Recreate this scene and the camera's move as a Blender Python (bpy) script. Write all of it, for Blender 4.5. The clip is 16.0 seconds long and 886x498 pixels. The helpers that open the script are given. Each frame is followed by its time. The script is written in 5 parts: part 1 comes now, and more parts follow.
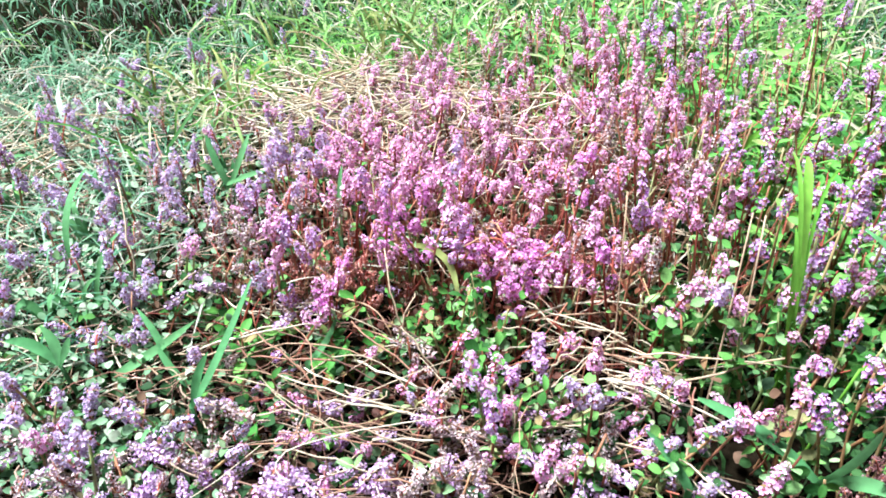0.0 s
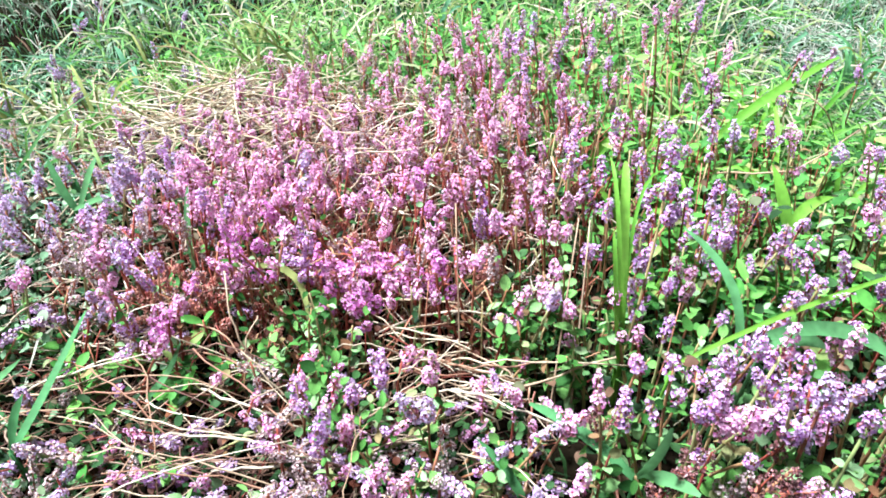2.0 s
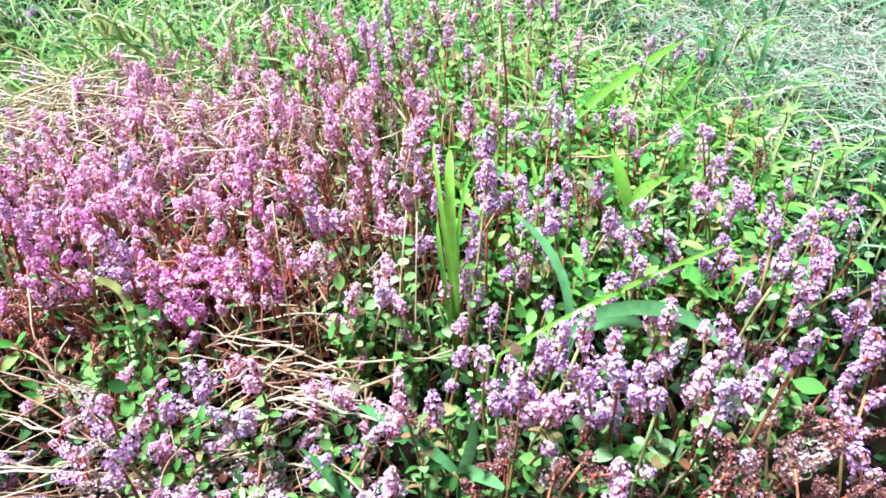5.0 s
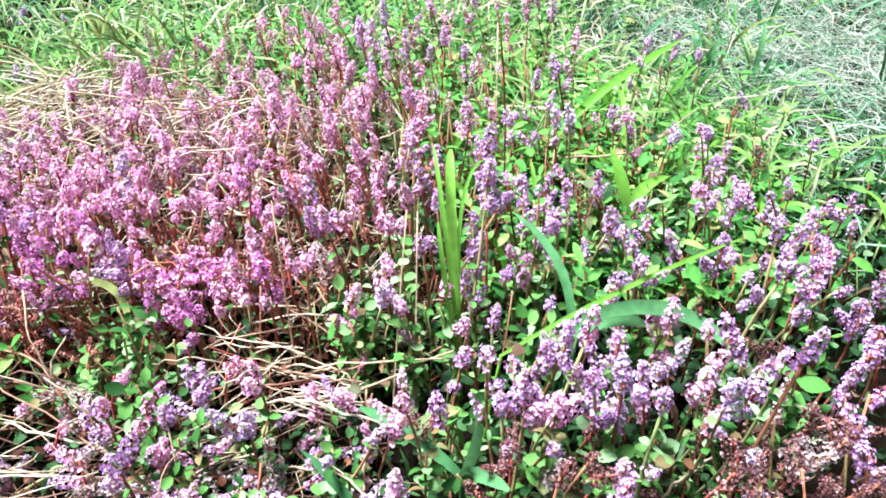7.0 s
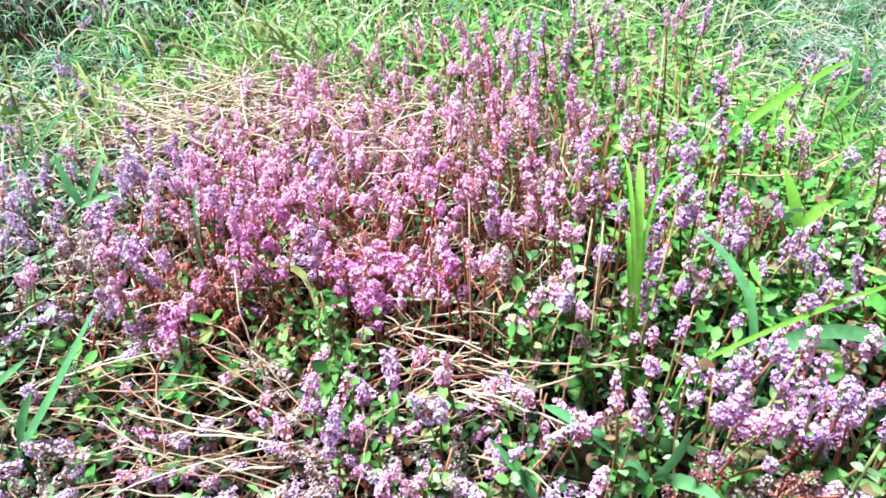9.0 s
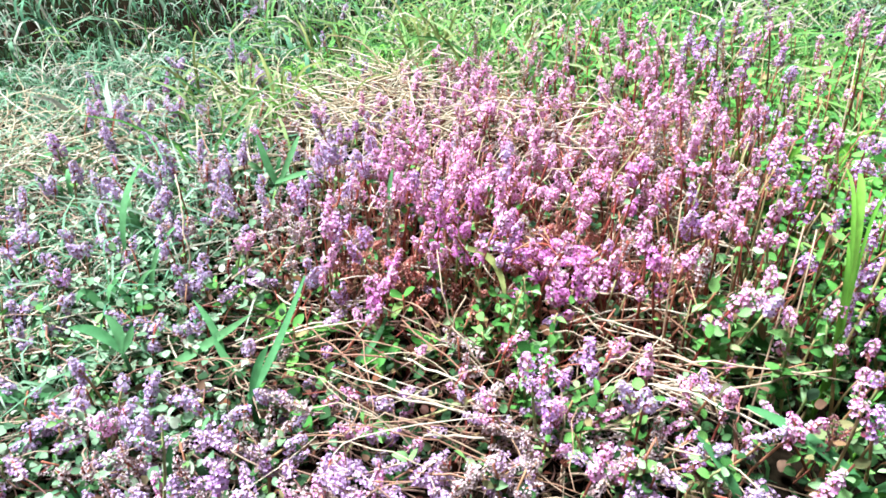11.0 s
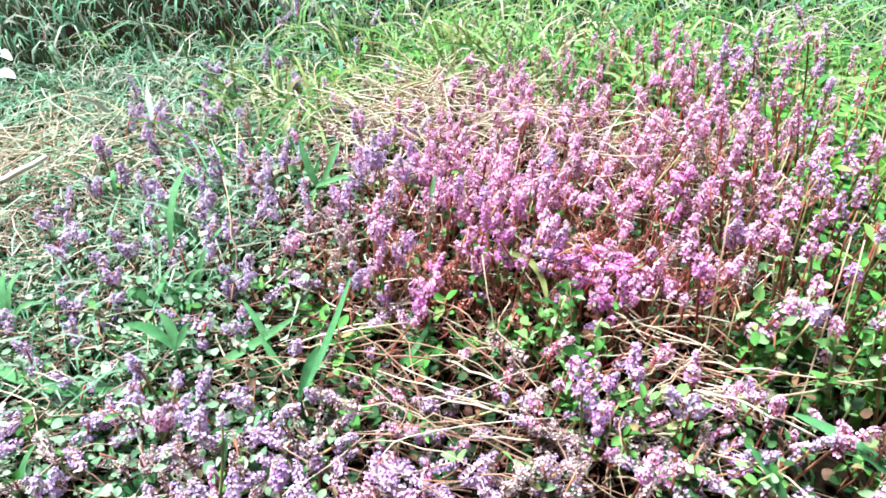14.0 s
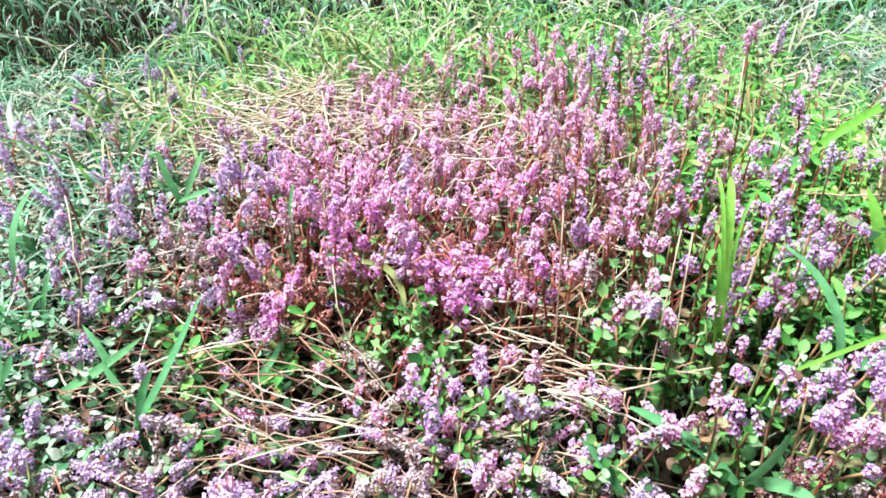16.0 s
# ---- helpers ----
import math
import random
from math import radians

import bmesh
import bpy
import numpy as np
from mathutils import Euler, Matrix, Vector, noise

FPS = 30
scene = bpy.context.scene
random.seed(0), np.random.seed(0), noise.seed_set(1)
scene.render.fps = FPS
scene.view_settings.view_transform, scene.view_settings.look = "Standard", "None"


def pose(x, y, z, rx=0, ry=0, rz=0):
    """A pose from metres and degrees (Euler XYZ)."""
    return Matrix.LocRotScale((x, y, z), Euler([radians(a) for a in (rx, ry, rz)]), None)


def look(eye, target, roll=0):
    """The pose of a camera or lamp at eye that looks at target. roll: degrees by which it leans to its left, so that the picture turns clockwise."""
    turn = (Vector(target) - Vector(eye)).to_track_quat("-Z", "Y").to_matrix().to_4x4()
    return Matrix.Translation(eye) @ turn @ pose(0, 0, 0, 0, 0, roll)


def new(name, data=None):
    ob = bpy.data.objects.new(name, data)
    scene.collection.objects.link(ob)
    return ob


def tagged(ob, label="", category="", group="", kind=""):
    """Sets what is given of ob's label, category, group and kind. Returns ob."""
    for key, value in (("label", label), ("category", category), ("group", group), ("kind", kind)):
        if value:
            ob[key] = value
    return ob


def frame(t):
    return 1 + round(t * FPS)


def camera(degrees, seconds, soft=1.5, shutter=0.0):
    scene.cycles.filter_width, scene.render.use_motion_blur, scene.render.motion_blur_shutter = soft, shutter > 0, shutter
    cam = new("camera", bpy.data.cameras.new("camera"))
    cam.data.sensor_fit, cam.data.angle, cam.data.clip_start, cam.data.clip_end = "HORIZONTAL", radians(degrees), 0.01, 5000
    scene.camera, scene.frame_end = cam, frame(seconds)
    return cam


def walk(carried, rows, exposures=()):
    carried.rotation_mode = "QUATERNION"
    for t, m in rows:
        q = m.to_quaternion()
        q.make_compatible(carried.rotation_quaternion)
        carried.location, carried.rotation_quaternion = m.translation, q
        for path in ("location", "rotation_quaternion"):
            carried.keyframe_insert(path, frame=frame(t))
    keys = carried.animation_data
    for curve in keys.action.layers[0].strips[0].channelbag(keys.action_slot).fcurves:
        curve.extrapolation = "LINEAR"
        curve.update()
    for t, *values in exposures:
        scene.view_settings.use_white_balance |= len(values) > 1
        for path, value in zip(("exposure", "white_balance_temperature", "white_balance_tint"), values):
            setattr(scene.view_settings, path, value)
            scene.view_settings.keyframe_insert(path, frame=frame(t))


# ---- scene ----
cam = camera(71.3, 16.0, soft=1.75)
PATH = [
    (0, (0.0366, 0.0846, 0.4697), (-0.0070, 0.5516, 0.0955), -2.85),
    (0.5, (0.0565, 0.0878, 0.4685), (0.0252, 0.5555, 0.0940), -2.59),
    (1, (0.0781, 0.0904, 0.4687), (0.0601, 0.5589, 0.0943), -2.36),
    (1.5, (0.0980, 0.0921, 0.4699), (0.0945, 0.5618, 0.0965), -2.09),
    (2, (0.1216, 0.0940, 0.4709), (0.1381, 0.5647, 0.0993), -1.35),
    (2.5, (0.1370, 0.0944, 0.4720), (0.1666, 0.5653, 0.1014), -0.85),
    (3, (0.1533, 0.0950, 0.4703), (0.1973, 0.5647, 0.0996), -0.50),
    (3.5, (0.1667, 0.0955, 0.4692), (0.2213, 0.5633, 0.0974), -0.28),
    (4, (0.1829, 0.0977, 0.4659), (0.2507, 0.5619, 0.0920), 0.09),
    (4.5, (0.1957, 0.0991, 0.4634), (0.2692, 0.5599, 0.0861), 0.19),
    (4.7, (0.2005, 0.0995, 0.4607), (0.2773, 0.5603, 0.0843), 0.36),
    (5.75, (0.2075, 0.1012, 0.4590), (0.3065, 0.5600, 0.0825), 0.70),
    (6.8, (0.2024, 0.1027, 0.4578), (0.2964, 0.5614, 0.0827), 0.93),
    (7, (0.1995, 0.1034, 0.4567), (0.2905, 0.5627, 0.0815), 0.90),
    (7.5, (0.1872, 0.1033, 0.4579), (0.2686, 0.5653, 0.0837), 0.71),
    (8, (0.1666, 0.1022, 0.4602), (0.2315, 0.5672, 0.0867), 0.46),
    (8.5, (0.1405, 0.1007, 0.4638), (0.1828, 0.5697, 0.0919), -0.13),
    (9, (0.1096, 0.0961, 0.4687), (0.1281, 0.5674, 0.0979), -0.75),
    (9.5, (0.0820, 0.0901, 0.4734), (0.0846, 0.5628, 0.1039), -0.55),
    (10, (0.0535, 0.0824, 0.4769), (0.0333, 0.5546, 0.1073), -1.27),
    (10.2, (0.0436, 0.0805, 0.4766), (0.0163, 0.5514, 0.1058), -1.37),
    (12.3, (-0.0545, 0.0510, 0.4868), (-0.1318, 0.5172, 0.1171), -1.95),
    (12.5, (-0.0561, 0.0507, 0.4876), (-0.1337, 0.5167, 0.1177), -1.89),
    (13, (-0.0563, 0.0489, 0.4900), (-0.1348, 0.5161, 0.1219), -1.93),
    (13.5, (-0.0496, 0.0506, 0.4880), (-0.1252, 0.5190, 0.1206), -1.91),
    (14, (-0.0308, 0.0569, 0.4856), (-0.0961, 0.5274, 0.1191), -1.73),
    (14.5, (-0.0051, 0.0633, 0.4825), (-0.0563, 0.5376, 0.1186), -1.44),
    (15, (0.0166, 0.0673, 0.4827), (-0.0222, 0.5427, 0.1187), -1.16),
    (15.5, (0.0350, 0.0697, 0.4819), (0.0087, 0.5472, 0.1195), -0.83),
    (16, (0.0584, 0.0726, 0.4791), (0.0448, 0.5506, 0.1167), -0.75),
]
walk(cam, [(t, look(eye, target, roll)) for t, eye, target, roll in PATH], exposures=[(0.0, 2.46, 5800, 4), (16.0, 2.46, 5800, 4)])

# ---- sky and sun: bright daylight through thin cloud ----
world = bpy.data.worlds.new("world")
scene.world = world
world.use_nodes = True
wn, wl = world.node_tree.nodes, world.node_tree.links
sky, pale_sky = wn.new("ShaderNodeTexSky"), wn.new("ShaderNodeHueSaturation")
sky.sky_type, sky.sun_disc = "NISHITA", False
sky.sun_elevation, sky.sun_rotation = radians(68), radians(-65)
sky.air_density, sky.dust_density = 1.0, 4.0
pale_sky.inputs["Saturation"].default_value = 0.4
wn["Background"].inputs["Strength"].default_value = 0.010
wl.new(sky.outputs["Color"], pale_sky.inputs["Color"])
wl.new(pale_sky.outputs["Color"], wn["Background"].inputs["Color"])
sun_data = bpy.data.lights.new("sun", "SUN")
sun_data.energy, sun_data.angle, sun_data.color = 3.8, radians(16), (1.0, 0.98, 0.95)
sun = new("sun", sun_data)
sun.matrix_basis = look((-1.3, 0.6, 3.6), (0, 0, 0))

# ---- materials ----
def material(name, rough=0.6, spec=0.3):
    m = bpy.data.materials.new(name)
    m.use_nodes = True
    b = m.node_tree.nodes["Principled BSDF"]
    b.inputs["Roughness"].default_value = rough
    b.inputs["Specular IOR Level"].default_value = spec
    return m, m.node_tree.nodes, m.node_tree.links, b


def ramp(nodes, stops):
    r = nodes.new("ShaderNodeValToRGB")
    e = r.color_ramp.elements
    while len(e) < len(stops):
        e.new(0.5)
    for slot, (at, col) in zip(e, stops):
        slot.position, slot.color = at, (*col, 1)
    return r


def noise_node(nodes, links, scale, detail=3.0):
    tc, n = nodes.new("ShaderNodeTexCoord"), nodes.new("ShaderNodeTexNoise")
    n.inputs["Scale"].default_value, n.inputs["Detail"].default_value = scale, detail
    links.new(tc.outputs["Object"], n.inputs["Vector"])
    return n


def mixed(nodes, links, a, b, fac, blend="MIX"):
    x = nodes.new("ShaderNodeMix")
    x.data_type, x.blend_type = "RGBA", blend
    if isinstance(fac, (int, float)):
        x.inputs["Factor"].default_value = fac
    else:
        links.new(fac, x.inputs["Factor"])
    links.new(a, x.inputs["A"])
    links.new(b, x.inputs["B"])
    return x.outputs["Result"]


def plant_material(name, stops, by="object", rough=0.55, through_light=0.35, spots=0.35, scale=220.0, spec=0.3):
    """Living or dry tissue: a colour ramp by thing or by piece, mottled, that lets some light through."""
    m, n, l, b = material(name, rough, spec)
    if by == "object":
        src = n.new("ShaderNodeObjectInfo").outputs["Random"]
    else:
        src = n.new("ShaderNodeNewGeometry").outputs["Random Per Island"]
    r = ramp(n, stops)
    l.new(src, r.inputs["Fac"])
    fine = noise_node(n, l, scale)
    mottle = ramp(n, [(0.3, (1 - spots,) * 3), (0.7, (1.0, 1.0, 1.0))])
    l.new(fine.outputs["Fac"], mottle.inputs["Fac"])
    col = mixed(n, l, r.outputs["Color"], mottle.outputs["Color"], 1.0, "MULTIPLY")
    l.new(col, b.inputs["Base Color"])
    bump = n.new("ShaderNodeBump")
    bump.inputs["Strength"].default_value, bump.inputs["Distance"].default_value = 0.25, 0.001
    l.new(fine.outputs["Fac"], bump.inputs["Height"])
    l.new(bump.outputs["Normal"], b.inputs["Normal"])
    tr, mix = n.new("ShaderNodeBsdfTranslucent"), n.new("ShaderNodeMixShader")
    l.new(col, tr.inputs["Color"])
    mix.inputs["Fac"].default_value = through_light
    l.new(b.outputs["BSDF"], mix.inputs[1])
    l.new(tr.outputs["BSDF"], mix.inputs[2])
    l.new(mix.outputs["Shader"], n["Material Output"].inputs["Surface"])
    return m


# tinted copies of one petal: the lens's pink-to-violet cast put into the colour
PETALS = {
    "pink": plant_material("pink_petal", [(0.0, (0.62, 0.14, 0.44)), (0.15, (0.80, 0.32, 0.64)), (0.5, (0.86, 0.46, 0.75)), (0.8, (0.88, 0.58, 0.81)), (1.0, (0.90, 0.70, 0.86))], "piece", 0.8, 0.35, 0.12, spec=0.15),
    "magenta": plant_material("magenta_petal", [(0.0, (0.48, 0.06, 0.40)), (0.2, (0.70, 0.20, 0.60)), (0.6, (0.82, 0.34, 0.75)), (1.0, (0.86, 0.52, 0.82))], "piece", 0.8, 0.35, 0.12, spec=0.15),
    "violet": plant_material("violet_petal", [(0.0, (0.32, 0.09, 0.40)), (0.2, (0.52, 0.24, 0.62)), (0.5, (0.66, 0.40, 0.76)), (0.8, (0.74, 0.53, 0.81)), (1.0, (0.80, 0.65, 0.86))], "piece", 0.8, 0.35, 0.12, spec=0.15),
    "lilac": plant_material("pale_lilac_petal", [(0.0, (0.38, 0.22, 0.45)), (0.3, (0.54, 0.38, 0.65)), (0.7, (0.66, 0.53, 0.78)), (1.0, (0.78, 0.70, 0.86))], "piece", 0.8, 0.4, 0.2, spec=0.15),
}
SPENT = plant_material("spent_flower", [(0.0, (0.07, 0.02, 0.025)), (0.5, (0.19, 0.07, 0.075)), (0.85, (0.31, 0.15, 0.15)), (1.0, (0.50, 0.36, 0.38))], "piece", 0.8, 0.2, 0.3)
SALMON = plant_material("faded_red_flower", [(0.0, (0.28, 0.07, 0.06)), (0.4, (0.44, 0.15, 0.12)), (0.8, (0.56, 0.27, 0.22)), (1.0, (0.66, 0.42, 0.42))], "piece", 0.7, 0.25, 0.25)
BUD = plant_material("bud", [(0.0, (0.42, 0.46, 0.22)), (0.6, (0.62, 0.58, 0.40)), (1.0, (0.74, 0.60, 0.66))], "piece", 0.6, 0.3, 0.2)
CALYX = plant_material("calyx", [(0.0, (0.20, 0.03, 0.06)), (0.5, (0.36, 0.10, 0.16)), (0.8, (0.50, 0.25, 0.30)), (1.0, (0.38, 0.29, 0.18))], "piece", 0.6, 0.3, 0.2)
WITHERED = plant_material("withered_flower", [(0.0, (0.24, 0.13, 0.13)), (0.3, (0.43, 0.29, 0.30)), (0.65, (0.60, 0.47, 0.50)), (1.0, (0.72, 0.63, 0.64))], "piece", 0.8, 0.25, 0.3)
STEM = plant_material("stem", [(0.0, (0.20, 0.06, 0.04)), (0.3, (0.36, 0.16, 0.08)), (0.6, (0.46, 0.31, 0.15)), (0.8, (0.42, 0.40, 0.18)), (1.0, (0.26, 0.34, 0.12))], "object", 0.5, 0.15, 0.3)
RED_STEM = plant_material("red_stem", [(0.0, (0.24, 0.04, 0.03)), (0.5, (0.44, 0.12, 0.08)), (0.8, (0.50, 0.22, 0.13)), (1.0, (0.42, 0.32, 0.16))], "object", 0.5, 0.2, 0.3)
LEAF = plant_material("round_leaf", [(0.0, (0.018, 0.07, 0.015)), (0.22, (0.06, 0.18, 0.035)), (0.45, (0.13, 0.32, 0.07)), (0.68, (0.23, 0.45, 0.13)), (0.86, (0.33, 0.52, 0.27)), (0.955, (0.28, 0.30, 0.13)), (1.0, (0.24, 0.11, 0.06))], "object", 0.6, 0.22, 0.5, 160, 0.1)
# darkened leaf copy: shade under the canopy is put into its greens
LEAF_SHADED = plant_material("shaded_leaf", [(0.0, (0.012, 0.03, 0.012)), (0.45, (0.025, 0.065, 0.022)), (0.75, (0.06, 0.15, 0.045)), (0.88, (0.15, 0.24, 0.12)), (0.94, (0.09, 0.045, 0.028)), (1.0, (0.18, 0.11, 0.07))], "piece", 0.65, 0.2, 0.3, 160, 0.12)
BRONZE = plant_material("bronze_leaf", [(0.0, (0.05, 0.018, 0.012)), (0.5, (0.10, 0.03, 0.018)), (0.85, (0.20, 0.08, 0.04)), (1.0, (0.16, 0.20, 0.07))], "piece", 0.6, 0.2, 0.3, 160, 0.15)
GREY_LEAF = plant_material("grey_green_leaf", [(0.0, (0.08, 0.17, 0.09)), (0.4, (0.20, 0.34, 0.19)), (0.75, (0.34, 0.47, 0.31)), (1.0, (0.50, 0.54, 0.42))], "piece", 0.65, 0.35, 0.3, 160, 0.12)
GRASS = {
    "bright": plant_material("bright_grass", [(0.0, (0.16, 0.42, 0.05)), (1.0, (0.28, 0.56, 0.08))], "object", 0.5, 0.5, 0.25, 120, 0.3),
    "blue": plant_material("blue_green_grass", [(0.0, (0.06, 0.20, 0.07)), (1.0, (0.15, 0.34, 0.14))], "object", 0.65, 0.35, 0.3, 120, 0.12),
    "olive": plant_material("olive_grass", [(0.0, (0.20, 0.26, 0.08)), (1.0, (0.32, 0.34, 0.12))], "object", 0.7, 0.35, 0.3, 120, 0.08),
}
FINE_GRASS = plant_material("fine_grass", [(0.0, (0.06, 0.18, 0.10)), (0.22, (0.15, 0.34, 0.19)), (0.5, (0.28, 0.47, 0.29)), (0.68, (0.42, 0.55, 0.42)), (0.78, (0.32, 0.28, 0.22)), (0.9, (0.50, 0.50, 0.42)), (1.0, (0.58, 0.58, 0.50))], "piece", 0.65, 0.35, 0.3, spec=0.12)
MEADOW = plant_material("yellow_green_grass", [(0.0, (0.05, 0.15, 0.04)), (0.3, (0.12, 0.32, 0.07)), (0.55, (0.22, 0.42, 0.10)), (0.78, (0.34, 0.42, 0.18)), (0.9, (0.56, 0.50, 0.36)), (1.0, (0.70, 0.62, 0.48))], "piece", 0.6, 0.4, 0.3, spec=0.2)
HERB = plant_material("herb_leaf", [(0.0, (0.04, 0.14, 0.03)), (0.35, (0.10, 0.32, 0.06)), (0.7, (0.17, 0.43, 0.08)), (0.9, (0.29, 0.52, 0.13)), (1.0, (0.38, 0.28, 0.14))], "piece", 0.6, 0.4, 0.3, 160, 0.15)
STEM_MANY = plant_material("thicket_stem", [(0.0, (0.20, 0.03, 0.025)), (0.4, (0.42, 0.10, 0.07)), (0.75, (0.50, 0.22, 0.13)), (1.0, (0.32, 0.33, 0.14))], "piece", 0.5, 0.15, 0.3)
STRAW = plant_material("straw", [(0.0, (0.16, 0.07, 0.05)), (0.3, (0.32, 0.19, 0.13)), (0.6, (0.52, 0.40, 0.29)), (0.85, (0.64, 0.54, 0.41)), (1.0, (0.70, 0.63, 0.52))], "piece", 0.6, 0.1, 0.4, 260)
FALLEN = plant_material("dry_straw", [(0.0, (0.28, 0.11, 0.08)), (0.35, (0.38, 0.22, 0.14)), (0.7, (0.52, 0.40, 0.28)), (1.0, (0.66, 0.57, 0.45))], "object", 0.55, 0.1, 0.4, 260)
FADED = plant_material("faded_flower", [(0.0, (0.38, 0.18, 0.40)), (0.35, (0.56, 0.34, 0.60)), (0.7, (0.70, 0.50, 0.77)), (1.0, (0.82, 0.70, 0.88))], "piece", 0.7, 0.3, 0.2)
DULL = plant_material("dull_dry_stem", [(0.0, (0.14, 0.06, 0.05)), (0.5, (0.26, 0.15, 0.11)), (1.0, (0.42, 0.31, 0.23))], "object", 0.7, 0.1, 0.4, 260)
GREY_STRAW = plant_material("grey_dry_grass", [(0.0, (0.12, 0.16, 0.11)), (0.3, (0.26, 0.32, 0.24)), (0.6, (0.44, 0.47, 0.39)), (0.85, (0.58, 0.58, 0.50)), (1.0, (0.66, 0.64, 0.56))], "piece", 0.6, 0.2, 0.4, 260)
YELLOW_STRAW = plant_material("yellow_straw", [(0.0, (0.26, 0.17, 0.09)), (0.3, (0.42, 0.33, 0.21)), (0.65, (0.56, 0.48, 0.34)), (1.0, (0.66, 0.60, 0.48))], "piece", 0.6, 0.15, 0.3, 260)
PALE_STEM = plant_material("tan_stem", [(0.0, (0.28, 0.08, 0.05)), (0.3, (0.42, 0.22, 0.12)), (0.65, (0.48, 0.36, 0.20)), (1.0, (0.30, 0.38, 0.16))], "piece", 0.5, 0.2, 0.3)
TWIG = plant_material("dull_twig", [(0.0, (0.04, 0.014, 0.010)), (0.45, (0.11, 0.05, 0.032)), (0.75, (0.25, 0.14, 0.085)), (1.0, (0.46, 0.35, 0.25))], "piece", 0.7, 0.05, 0.4, 260)
BLEACHED = plant_material("bleached_reed", [(0.0, (0.42, 0.33, 0.23)), (1.0, (0.60, 0.51, 0.39))], "object", 0.6, 0.1, 0.25, 90)
CREAM = plant_material("cream_reed", [(0.0, (0.78, 0.72, 0.60)), (1.0, (0.80, 0.75, 0.64))], "object", 0.6, 0.1, 0.25, 90)
PALE = plant_material("whitish_leaf", [(0.0, (0.50, 0.58, 0.50)), (1.0, (0.60, 0.66, 0.58))], "object", 0.5, 0.3, 0.15)

m, n, l, b = material("soil", 1.0, 0.0)
big, small = noise_node(n, l, 6.0, 5.0), noise_node(n, l, 140.0, 6.0)
# blacker than damp peat: the shade between plants is put into the soil colour
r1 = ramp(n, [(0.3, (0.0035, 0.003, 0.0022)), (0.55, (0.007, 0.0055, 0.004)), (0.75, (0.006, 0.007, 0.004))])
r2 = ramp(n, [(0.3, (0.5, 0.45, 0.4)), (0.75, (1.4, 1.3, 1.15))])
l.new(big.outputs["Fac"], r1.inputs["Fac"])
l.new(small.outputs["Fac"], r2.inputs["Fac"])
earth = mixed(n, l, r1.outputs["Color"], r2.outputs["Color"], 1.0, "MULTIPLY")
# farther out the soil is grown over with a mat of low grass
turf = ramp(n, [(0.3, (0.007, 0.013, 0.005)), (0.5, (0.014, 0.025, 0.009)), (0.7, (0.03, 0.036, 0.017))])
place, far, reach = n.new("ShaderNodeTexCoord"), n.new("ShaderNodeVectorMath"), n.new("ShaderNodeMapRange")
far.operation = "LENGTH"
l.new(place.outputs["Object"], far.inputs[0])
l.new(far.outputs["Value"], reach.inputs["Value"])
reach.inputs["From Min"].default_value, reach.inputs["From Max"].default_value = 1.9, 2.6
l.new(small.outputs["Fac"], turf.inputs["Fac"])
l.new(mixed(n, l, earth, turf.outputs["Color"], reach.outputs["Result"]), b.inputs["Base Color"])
bump = n.new("ShaderNodeBump")
bump.inputs["Strength"].default_value, bump.inputs["Distance"].default_value = 0.8, 0.004
l.new(small.outputs["Fac"], bump.inputs["Height"])
l.new(bump.outputs["Normal"], b.inputs["Normal"])
SOIL = m


